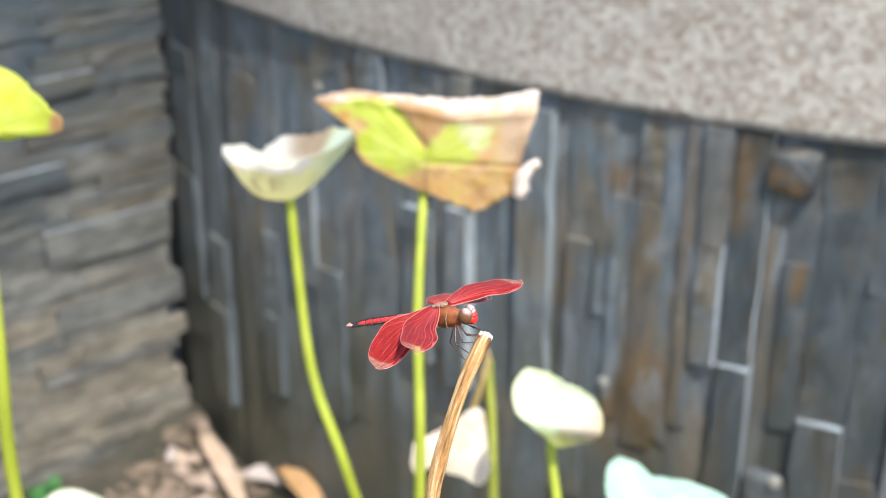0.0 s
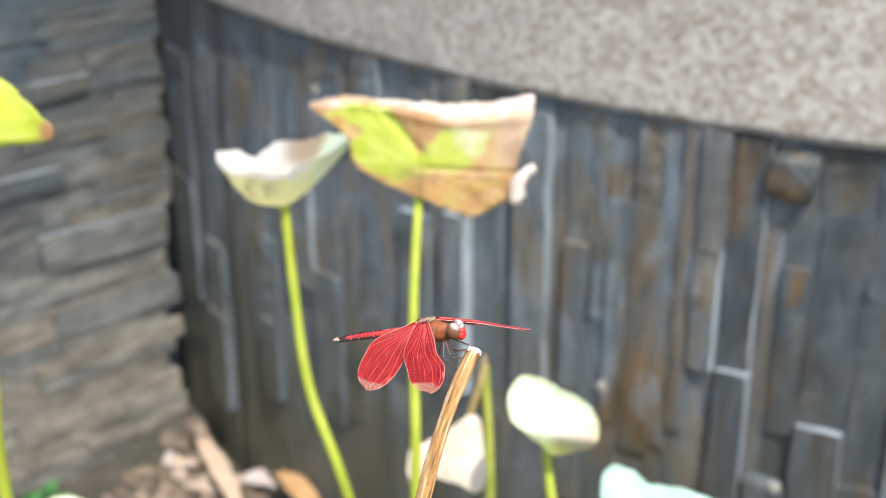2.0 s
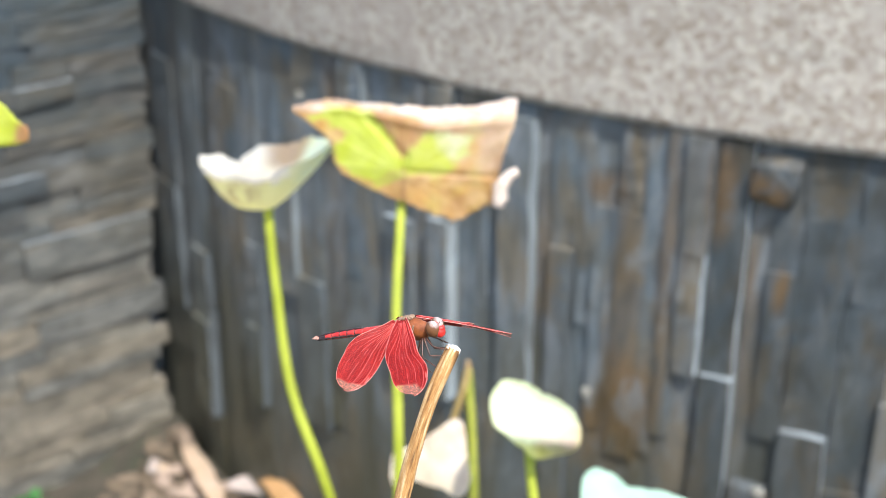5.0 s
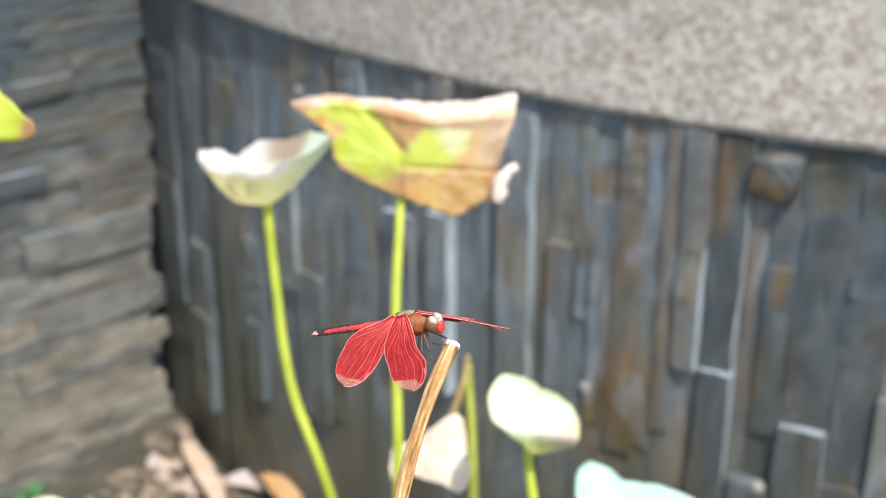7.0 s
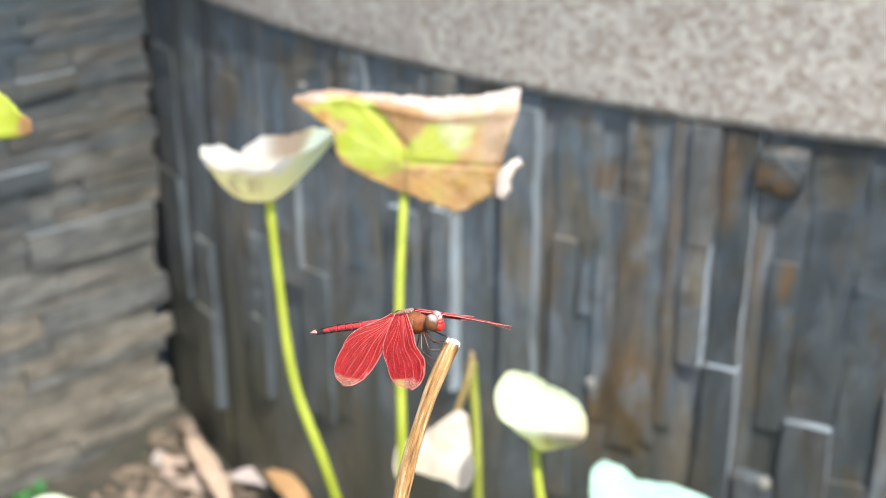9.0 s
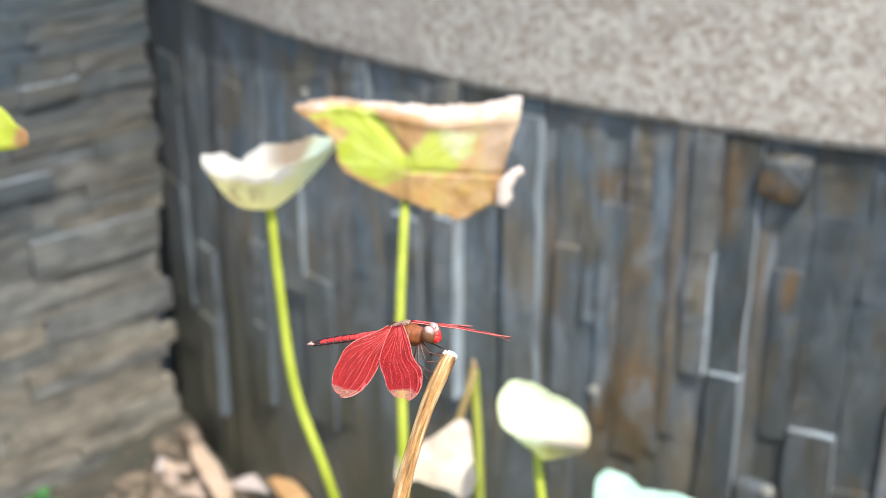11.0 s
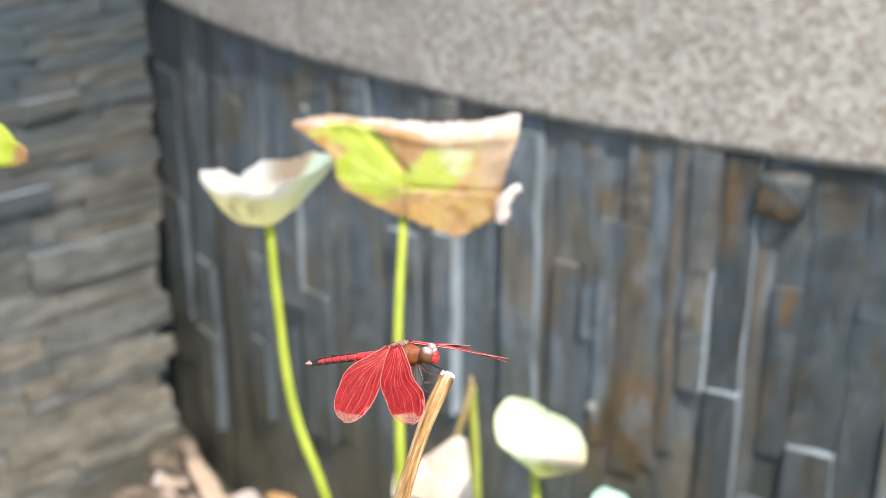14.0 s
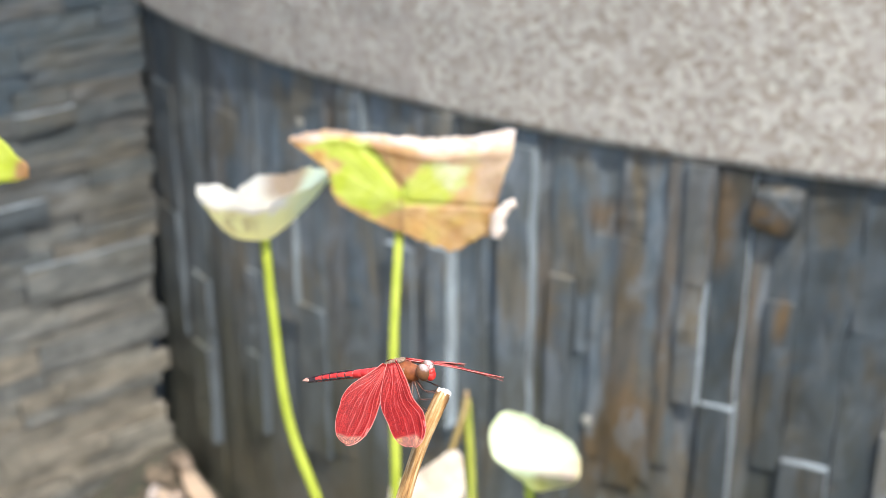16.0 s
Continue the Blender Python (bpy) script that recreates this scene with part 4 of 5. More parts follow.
def wing(name, parent, length, hind, spread_base=0.0):
    """A wing along +y from its hinge, leading edge towards +x; veins lie on both faces."""
    nu, nv = 44, 18
    start = 0.60 if hind else 0.66                       # where the margins begin to close
    verts, faces, tip, cells = [], [], [], []

    def at(u, v):
        """u along the span, v from the leading (0) to the trailing edge (1)."""
        lead, trail = (curve(min(u, start), line) for line in ((HIND_LEAD, HIND_TRAIL) if hind else (FORE_LEAD, FORE_TRAIL)))
        trail -= spread_base * math.exp(-((u - 0.12) / 0.16) ** 2)       # the lobe beside the abdomen
        if u > start:                                     # a round end
            mid, close = 0.5 * (lead + trail), math.sqrt(max(0.0, 1 - ((u - start) / (1 - start)) ** 2.2))
            lead, trail = mid + (lead - mid) * close, mid + (trail - mid) * close
        x = 0.001 * (lead + (trail - lead) * v)
        z = 0.0006 * math.sin(v * 3.1 + u) + 0.00022 * math.cos(v * 26) * (1 - v) - 0.0012 * u * u
        return Vector((x, u * length, z))

    for i in range(nu + 1):
        for j in range(nv + 1):
            u, v = math.sin(0.5 * math.pi * i / nu), j / nv
            verts.append(at(u, v))
            cells += [v * (17 if hind else 18) + 0.5 * u, u * 46, 0.5]
            edge = 0.90 if hind else 0.945 - 0.09 * smoothstep(0.10, 0.45, v)
            tip.append(smoothstep(edge - 0.012, edge + 0.012, u + (0.03 - 0.06 * v if hind else 0.0) + 0.008 * math.sin(9 * v)))
    for i in range(nu):
        for j in range(nv):
            a = i * (nv + 1) + j
            faces.append((a, a + 1, a + nv + 2, a + nv + 1))
    me = bpy.data.meshes.new(name)
    me.from_pydata(verts, [], faces)
    me.attributes.new("tip", "FLOAT", "POINT").data.foreach_set("value", tip)
    me.attributes.new("cells", "FLOAT_VECTOR", "POINT").data.foreach_set("vector", cells)
    me.materials.append(WING)
    me.shade_smooth()
    ob = new(name, me)
    ob.parent = parent
    s = ob.modifiers.new("thickness", "SOLIDIFY")
    s.thickness, s.offset = 0.00006, 0

    def run(label, pts, r, mat):
        bm = bmesh.new()
        tube(bm, pts, lambda k: r * (1 - 0.45 * k), n=40 if len(pts) > 12 else 16 if len(pts) > 4 else 4, sides=6)
        part(label, bm, mat, ob, smooth=True)

    steps = [math.sin(0.5 * math.pi * i / 24) for i in range(25)]
    run("edge_vein", [at(u, 0.0) for u in steps], 0.00011, VEIN_EDGE)
    run("edge_vein", [at(u, 1.0) for u in steps], 0.00008, VEIN_EDGE)
    for v0, v1, u1, r in ((0.13, 0.06, 0.52, 0.00010), (0.24, 0.09, 0.95, 0.00011), (0.30, 0.20, 0.90, 0.00007), (0.34, 0.34, 0.93, 0.00008), (0.38, 0.46, 0.92, 0.00006), (0.42, 0.58, 0.90, 0.00007), (0.47, 0.70, 0.86, 0.00006), (0.52, 0.83, 0.78, 0.00007), (0.58, 0.98, 0.62, 0.00008), (0.66, 0.99, 0.40, 0.00006), (0.75, 0.99, 0.25, 0.00006)):
        run("vein", [at(0.03 + (u1 - 0.03) * i / 10, v0 + (v1 - v0) * smoothstep(0, 1, i / 10)) for i in range(11)], r, VEIN)
    for k in range(20):
        u = 0.10 + 0.036 * k
        run("cross_vein", [at(u, 0.01), at(u + 0.008, 0.13 - 0.07 * max(0.0, min(1.0, (u - 0.03) / 0.5)) if u < 0.5 else 0.14)], 0.00005, VEIN)
    bm = bmesh.new()
    p = at(0.80, 0.03)
    bmesh.ops.create_cube(bm, size=1, matrix=Matrix.Translation(p) @ Matrix.Diagonal((0.0004, 0.0024, 0.0003, 1)))
    part("wing_spot", bm, VEIN, ob, "small red cell near the wing tip")
    return ob


def dragonfly():
    ob = tagged(new("dragonfly"), "red dragonfly with drooping red wings perched on a cut stalk", "dragonfly")
    ob.matrix_basis = BODY
    # thorax
    bm = bmesh.new()
    tube(bm, [(-0.0056, 0, -0.0004), (-0.0030, 0, -0.0005), (0.0, 0, -0.0007), (0.0032, 0, -0.0011), (0.0064, 0, -0.0010)],
         lambda k: 0.0034 * (1 - abs(2 * k - 0.95) ** 2.4 * 0.60), n=22, sides=28, rough=0.05, seed=3)
    for v in bm.verts:
        v.co.y *= 0.76
        v.co += v.co.normalized() * 0.00012 * noise.noise(v.co * 1400)
    th = part("thorax", bm, THORAX, ob, "glossy orange-brown thorax", smooth=True)
    bm = bmesh.new()
    for i in range(5):
        ball(bm, (0.0010 - 0.0019 * i, 0, 0.0027 - 0.00013 * i * i), 0.0011, 0.0014 - 0.0001 * i, 0.0007, None, 14, 8)
    part("back_plates", bm, THORAX_TOP, th, "dark bristly plates between the wings", smooth=True)
    rnd = random.Random(8)
    bm = bmesh.new()
    for i in range(70):
        x, y = rnd.uniform(-0.0078, 0.0008), rnd.uniform(-0.0014, 0.0014)
        root = Vector((x, y, 0.0026 - 0.05 * abs(y) - 8 * max(0.0, -x - 0.001) ** 1.6))
        tip = root + Vector((rnd.uniform(-0.0008, 0.0003), 0.4 * y + rnd.uniform(-0.0003, 0.0003), rnd.uniform(0.0003, 0.0008)))
        tube(bm, [root - Vector((0, 0, 0.0006)), root, tip], lambda q: 0.00004 * (1 - 0.6 * q), n=3, sides=4)
    part("bristles", bm, BRISTLE, th, "fine pale bristles on the back")
    for side in (-1, 1):
        for x in (0.0028, -0.0004):
            bm = bmesh.new()
            tube(bm, [(x, side * 0.0023, 0.0012), (x - 0.0008, side * 0.0028, -0.001), (x - 0.0016, side * 0.0022, -0.0036)], lambda q: 0.00022, n=10, sides=6)
            part("side_seam", bm, THORAX_TOP, th, smooth=True)
    # abdomen: ten rings, with dark joints and a dark line down each side
    last = None
    for i in range(10):
        x0, x1 = -0.0050 - 0.00290 * i, -0.0050 - 0.00290 * (i + 1)
        r = (0.0019, 0.0017, 0.0015, 0.00132, 0.00120, 0.00114, 0.00110, 0.00106, 0.00098, 0.00084, 0.0006)
        z0, z1 = -0.0006 + 0.0008 * math.sin(i * 0.25), -0.0006 + 0.0008 * math.sin((i + 1) * 0.25)
        z0, z1 = z0 - 0.00012 * i, z1 - 0.00012 * (i + 1)
        bm = bmesh.new()
        tube(bm, [(x0, 0, z0), (x1, 0, z1)], lambda k: (r[i] + (r[i + 1] - r[i]) * k) * (1 - 0.10 * (abs(2 * k - 1) ** 6)), n=8, sides=18)
        seg = part("abdomen_ring", bm, BLACK if i > 8 else ABDOMEN, ob, "black hind ring" if i > 8 else "", smooth=True)
        if i > 3:
            for side in (-1, 1):
                bm = bmesh.new()
                ra, rb = 0.93 * r[i], 0.93 * r[i + 1]
                zz = 0.38
                tube(bm, [(x0 - 0.0002, side * ra, z0 - zz * ra), ((x0 + x1) / 2, side * (ra + rb) / 2, (z0 + z1) / 2 - zz * ra + 0.0002), (x1 + 0.0002, side * rb, z1 - zz * rb)], lambda k: 0.00024 + 0.00016 * k, n=6, sides=6)
                part("side_line", bm, BLACK, seg, smooth=True)
        if i > 3:
            bm = bmesh.new()
            tube(bm, [(x1 + 0.00022, 0, z1), (x1 - 0.00006, 0, z1)], lambda k: r[i + 1] * 0.985 + 0.00002, n=2, sides=18)
            part("joint_ring", bm, BLACK, seg, smooth=True)
            bm = bmesh.new()
            tube(bm, [(x0, 0, z0 + 0.95 * r[i]), (x1, 0, z1 + 0.95 * r[i + 1])], lambda k: 0.00028 + 0.00018 * k, n=4, sides=6)
            part("back_line", bm, BLACK, seg, smooth=True)
        last = (x1, z1)
    for side in (-1, 1):
        bm = bmesh.new()
        tube(bm, [(last[0] + 0.0004, side * 0.0004, last[1] + 0.0002), (last[0] - 0.0012, side * 0.0006, last[1] + 0.0004), (last[0] - 0.0022, side * 0.0003, last[1] + 0.0002)], lambda k: 0.00042 * (1 - 0.7 * k), n=8, sides=8)
        part("tail_clasper", bm, TIP, ob, "pale pointed tail clasper", smooth=True)
    # head
    bm = bmesh.new()
    ball(bm, (0.0081, 0, -0.0011), 0.0015, 0.0022, 0.0020, None, 20, 14)
    head = part("head", bm, FACE, ob, smooth=True)
    bm = bmesh.new()
    ball(bm, (0.0090, 0, -0.0021), 0.0015, 0.0017, 0.0017, None, 20, 14)
    ball(bm, (0.0098, 0, -0.0011), 0.0009, 0.0012, 0.0008, None, 16, 10)
    part("face", bm, FACE, head, "bright red face", smooth=True)
    for side in (-1, 1):
        bm = bmesh.new()
        ball(bm, (0.0079, side * 0.0013, -0.0008), 0.0020, 0.0017, 0.0024, pose(0, 0, 0, 0, 0, -side * 18), 24, 16)
        part("eye", bm, EYE, head, "large brown compound eye with a pale grey top", smooth=True)
        bm = bmesh.new()
        tube(bm, [(0.0098, side * 0.0007, 0.0002), (0.0110, side * 0.0012, 0.0012)], lambda k: 0.00008, n=3, sides=5)
        part("antenna", bm, BLACK, head)
    bm = bmesh.new()
    ball(bm, (0.0098, 0, 0.0), 0.0007, 0.0010, 0.0007, None, 12, 8)
    part("brow", bm, BROW, head, smooth=True)
    # legs: three a side, feet on the stalk's end
    knees = {-1: (((0.0053, -0.0019, -0.0028), (0.0076, -0.0032, -0.005), (0.0102, -0.0008, -0.0072)), ((0.0049, -0.0023, -0.0028), (0.0068, -0.0045, -0.0071), (0.0091, -0.002, -0.0083)), ((0.0045, -0.0025, -0.0027), (0.0051, -0.0057, -0.0069), (0.0075, -0.004, -0.0108))),
             1: (((0.0041, -0.0, -0.0035), (0.0044, 0.0013, -0.0075), (0.0096, 0.0009, -0.0071)), ((0.0055, 0.001, -0.0038), (0.0055, 0.0028, -0.0054), (0.0096, 0.0012, -0.006)), ((0.0027, -0.001, -0.0035), (0.0004, -0.0019, -0.0079), (0.0054, -0.0041, -0.0125)))}
    for side, set_of in knees.items():
        for hip, knee, foot in set_of:
            bm = bmesh.new()
            tube(bm, [hip, knee], lambda k: 0.00026 - 0.00008 * k, n=6, sides=7)
            tube(bm, [knee, foot], lambda k: 0.00017 - 0.00007 * k, n=6, sides=7)
            a, b = Vector(knee), Vector(foot)
            for i in range(6):
                p = a.lerp(b, (i + 1) / 8)
                tube(bm, [p, p + Vector((0.0004, 0, -0.0007))], lambda k: 0.00005, n=1, sides=4)
            part("leg", bm, LEG, ob, "thin dark bristly leg", smooth=True)
    return ob


fly = dragonfly()
HINGES = {"right_forewing": (-0.0010, -0.0015, 0.0031), "right_hindwing": (-0.0031, -0.0015, 0.0026), "left_forewing": (0.0012, 0.0015, 0.0020), "left_hindwing": (-0.0040, 0.0015, 0.0018)}
WINGS = {}
for key in HINGES:
    hind = "hind" in key
    WINGS[key] = wing("hindwing" if hind else "forewing", fly, 0.0264 if hind else 0.0275, hind, 2.8 if key == "left_hindwing" else 0.0)


def spread(key, x, y, z, turn=None):
    """The pose of a wing whose span points along (x, y, z) in the body's space; its leading edge looks forward."""
    span = Vector((x, y, z)).normalized()
    chord = Vector((1, 0, 0))
    chord = (chord - span * chord.dot(span)).normalized()
    twist = radians({"left_forewing": 19, "left_hindwing": 7, "right_forewing": -20, "right_hindwing": -33}[key] if turn is None else turn)
    chord = chord * math.cos(twist) + span.cross(chord) * math.sin(twist)
    up = chord.cross(span)
    m = Matrix((chord, span, up)).transposed().to_4x4()
    return Matrix.Translation(HINGES[key]) @ m


# ---- litter on the soil ----
def dry_leaf(name, place, turn, length, width, curl, seed, material=None, label="", bend=0.0):
    """A long dry leaf strip, curled across and bent along its length."""
    verts, faces, dry = [], [], []
    n, m = 22, 8
    for i in range(n + 1):
        u = i / n
        w = width * (math.sin(math.pi * (0.06 + 0.88 * u)) ** 0.6)
        for j in range(m + 1):
            v = j / m - 0.5
            a = v * curl
            x = (u - 0.5) * length
            y = w * (math.sin(a) / curl if curl else v) + 0.08 * width * noise.noise(Vector((u * 5, seed, 0)))
            z = w * (1 - math.cos(a)) / max(curl, 0.1) + bend * math.sin(math.pi * u) + 0.002 * noise.noise(Vector((u * 9, v * 3, seed)))
            verts.append((x, y, z))
            dry.append(min(1, max(0, 0.5 + 0.8 * noise.noise(Vector((u * 4, v * 3, seed + 5))))))
    for i in range(n):
        for j in range(m):
            a = i * (m + 1) + j
            faces.append((a, a + 1, a + m + 2, a + m + 1))
    me = bpy.data.meshes.new(name)
    me.from_pydata(verts, [], faces)
    me.attributes.new("dry", "FLOAT", "POINT").data.foreach_set("value", dry)
    me.materials.append(material or LITTER)
    me.shade_smooth()
    ob = new(name, me)
    s = ob.modifiers.new("thickness", "SOLIDIFY")
    s.thickness, s.offset = 0.0008, 0
    ob.matrix_basis = pose(*place, *turn)
    return tagged(ob, label or "curled tan dry leaf lying on the soil", "dry leaf", "dry leaves on the soil")


dry_leaf("dry_leaf", (-0.285, 1.383, -0.090), (4, -4, -66), 0.20, 0.026, 1.2, 1, CREAM, label="long tan dry leaf lying on the soil in the corner", bend=0.006)
dry_leaf("dry_leaf", (-0.178, 1.292, -0.064), (-8, 6, -56), 0.10, 0.036, 1.8, 2, CURL, "orange-tan curled dry leaf lying on the soil", bend=0.008)
dry_leaf("dry_leaf", (-0.330, 1.488, soil_z(-0.330, 1.488) + 0.010), (6, -12, -62), 0.075, 0.022, 1.5, 31, LITTER, "dark brown shrivelled dry leaf lying in the corner", bend=0.006)
dry_leaf("dry_leaf", (-0.360, 1.450, soil_z(-0.360, 1.450) + 0.008), (40, 0, 80), 0.030, 0.018, 0.8, 32, BLEACHED, "small bleached scrap of dry leaf lying on the soil", bend=0.004)
dry_leaf("dry_leaf", (-0.345, 1.438, soil_z(-0.345, 1.438) + 0.006), (12, 0, 105), 0.040, 0.016, 0.9, 33, CREAM, "small tan scrap of dry leaf lying on the soil", bend=0.004)
dry_leaf("dry_leaf", (-0.224, 1.380, soil_z(-0.224, 1.380) + 0.010), (20, 5, -8), 0.065, 0.026, 1.0, 34, BLEACHED, "bleached pinkish white dry leaf lying on the soil", bend=0.006)
for i, (x, y, turn, length) in enumerate(((-0.33, 1.43, 25, 0.045), (-0.305, 1.372, -15, 0.05), (-0.262, 1.385, 60, 0.04), (-0.30, 1.405, 75, 0.05), (-0.222, 1.290, 20, 0.07), (-0.340, 1.412, -30, 0.035), (-0.300, 1.330, 10, 0.05), (-0.335, 1.300, -75, 0.07), (-0.372, 1.318, 40, 0.06), (-0.400, 1.270, -40, 0.06), (-0.262, 1.262, 70, 0.07))):
    dry_leaf("dry_leaf", (x, y, soil_z(x, y) + 0.005), (3, 2, turn), length, 0.017, 0.9, 4 + i, PALE_LITTER, bend=0.004)


def litter():
    rnd = random.Random(12)
    bm = bmesh.new()
    tag = []
    for i in range(4200):
        x, y = (rnd.uniform(-0.66, 0.62), rnd.uniform(0.45, 1.55)) if i % 2 else (rnd.uniform(-0.62, -0.08), rnd.uniform(1.15, 1.50))
        if (x - CX) ** 2 + (y - CY) ** 2 < (R + 0.01) ** 2:
            continue
        if (x + 0.337) * 0.616 - (y - 1.548) * 0.788 < 0.008 + 0.28 * math.hypot(x + 0.337, y - 1.548):
            continue                                     # bare soil along the foot of the side wall
        s = rnd.uniform(0.003, 0.011) * (1.8 if rnd.random() < 0.06 else 1)
        m = pose(x, y, soil_z(x, y) + rnd.uniform(0.002, 0.007), rnd.uniform(-18, 18), rnd.uniform(-18, 18), rnd.uniform(0, 360))
        ring = [bm.verts.new(m @ Vector((s * math.cos(a) * rnd.uniform(0.8, 1.2), 0.45 * s * math.sin(a) * rnd.uniform(0.7, 1.2), 0.2 * s * math.cos(a) ** 2))) for a in [k * math.pi / 3 for k in range(6)]]
        bm.faces.new(ring)
        d = rnd.random() ** 2 * (0.3 if math.hypot(x + 0.337, y - 1.548) < 0.14 else 1)
        tag += [d] * 6
    ob = part("leaf_litter", bm, LITTER, None)
    ob.data.attributes.new("dry", "FLOAT", "POINT").data.foreach_set("value", tag)
    s = ob.modifiers.new("thickness", "SOLIDIFY")
    s.thickness, s.offset = 0.0006, 0
    return tagged(ob, "small brown scraps of dry leaf scattered on the soil", "leaf litter", kind="stuff")


litter()


def weed():
    base = Vector((-0.497, 1.377, soil_z(-0.497, 1.377)))
    ob = tagged(new("weed"), "small bright green weed sprouting beside the wall", "weed")
    ob.location = base
    rnd = random.Random(3)
    for i in range(18):
        a = rnd.uniform(0, 6.28)
        tip = Vector((math.cos(a) * rnd.uniform(0.008, 0.024), math.sin(a) * rnd.uniform(0.008, 0.024), rnd.uniform(0.014, 0.032)))
        stem("stem", [(0, 0, -0.004), tip * 0.5 + Vector((0, 0, 0.004)), tip], 0.0008, 0.0005, WEED, ob, prickles=False, n=8, seed=i)
        lf = leaf("leaf", [(0, 0.011), (60, 0.007), (120, 0.005), (180, 0.005), (240, 0.006), (300, 0.007)], lambda x, y, k, t: (x, y, 0.003 * k * k), lambda x, y, k, t: 0.0, WEED, ob, nr=5, na=18, seed=70 + i)
        lf.matrix_basis = Matrix.Translation(tip) @ pose(0, 0, 0, rnd.uniform(-35, 35), rnd.uniform(-35, 35), math.degrees(a))
    return ob


sprout = weed()
tagged(sprout, group="weeds")
copy_thing(sprout, pose(-0.138, 1.352, soil_z(-0.138, 1.352), 0, 0, 75))


# ---- slate facing: every strip a piece ----
def slab(w, h, d, seed, upright, edge=None, face=None, bevel=0.0, cap=True):
    """A split slate strip: width x, height z, standing d proud towards -y; rough front, chipped and wavering edges."""
    rnd = random.Random(seed)
    nx, nz = (2, 8) if upright else (7, 3)
    ch = min(0.0003 if upright else 0.0008, 0.15 * min(w, h))
    stray = 0.07 * min(w, h)                       # how far an edge strays from a straight line
    me_verts, faces, mats = [], [], []
    for j in range(nz + 1):
        for i in range(nx + 1):
            x = -w / 2 + ch * 0.6 + (w - 1.2 * ch) * i / nx
            z = -h / 2 + ch * 0.6 + (h - 1.2 * ch) * j / nz
            if upright:
                x += stray * noise.noise(Vector((i * 2.0, seed * 1.3, z * 22)))
                z += rnd.uniform(-1, 1) * 0.0008
                y = -d + 0.0026 * noise.noise(Vector((x * 60, seed * 1.7, z * 22))) + rnd.uniform(-0.0006, 0.0006)
            else:
                z += stray * noise.noise(Vector((x * 26, seed * 1.3, j * 2.0))) * (1 if 0 < j < nz else 1.3)
                x += rnd.uniform(-1, 1) * 0.0015
                y = -d + 0.0018 * noise.noise(Vector((x * 18, seed * 1.7, z * 45))) + rnd.uniform(-0.0005, 0.0005)
            if i == nx:
                x -= bevel
            me_verts.append((x, y, z))
    k = nx + 1
    for j in range(nz):
        for i in range(nx):
            a = j * k + i
            faces.append((a, a + 1, a + k + 1, a + k))
            mats.append(0)
    rim = [i for i in range(k)] + [j * k + nx for j in range(1, nz + 1)] + [nz * k + i for i in range(nx - 1, -1, -1)] + [j * k for j in range(nz - 1, 0, -1)]
    sides = ["low"] * nx + ["right"] * nz + ["top"] * nx + ["left"] * nz
    back = len(me_verts)
    for q in rim:
        x, y, z = me_verts[q]
        i, j = q % k, q // k
        me_verts.append((-w / 2 if i == 0 else w / 2 if i == nx else x, 0.0, -h / 2 if j == 0 else h / 2 if j == nz else z))
    n = len(rim)
    for i in range(n):
        faces.append((rim[i], rim[(i + 1) % n], back + (i + 1) % n, back + i)[::-1])
        # right sides and stepped tops face the sun and take the lit colour
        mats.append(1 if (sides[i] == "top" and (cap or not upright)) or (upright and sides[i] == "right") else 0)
    me = bpy.data.meshes.new("slate_strip")
    me.from_pydata(me_verts, [], faces)
    me.materials.append(face)
    me.materials.append(edge or face)
    me.polygons.foreach_set("material_index", mats)
    me.update()
    return me


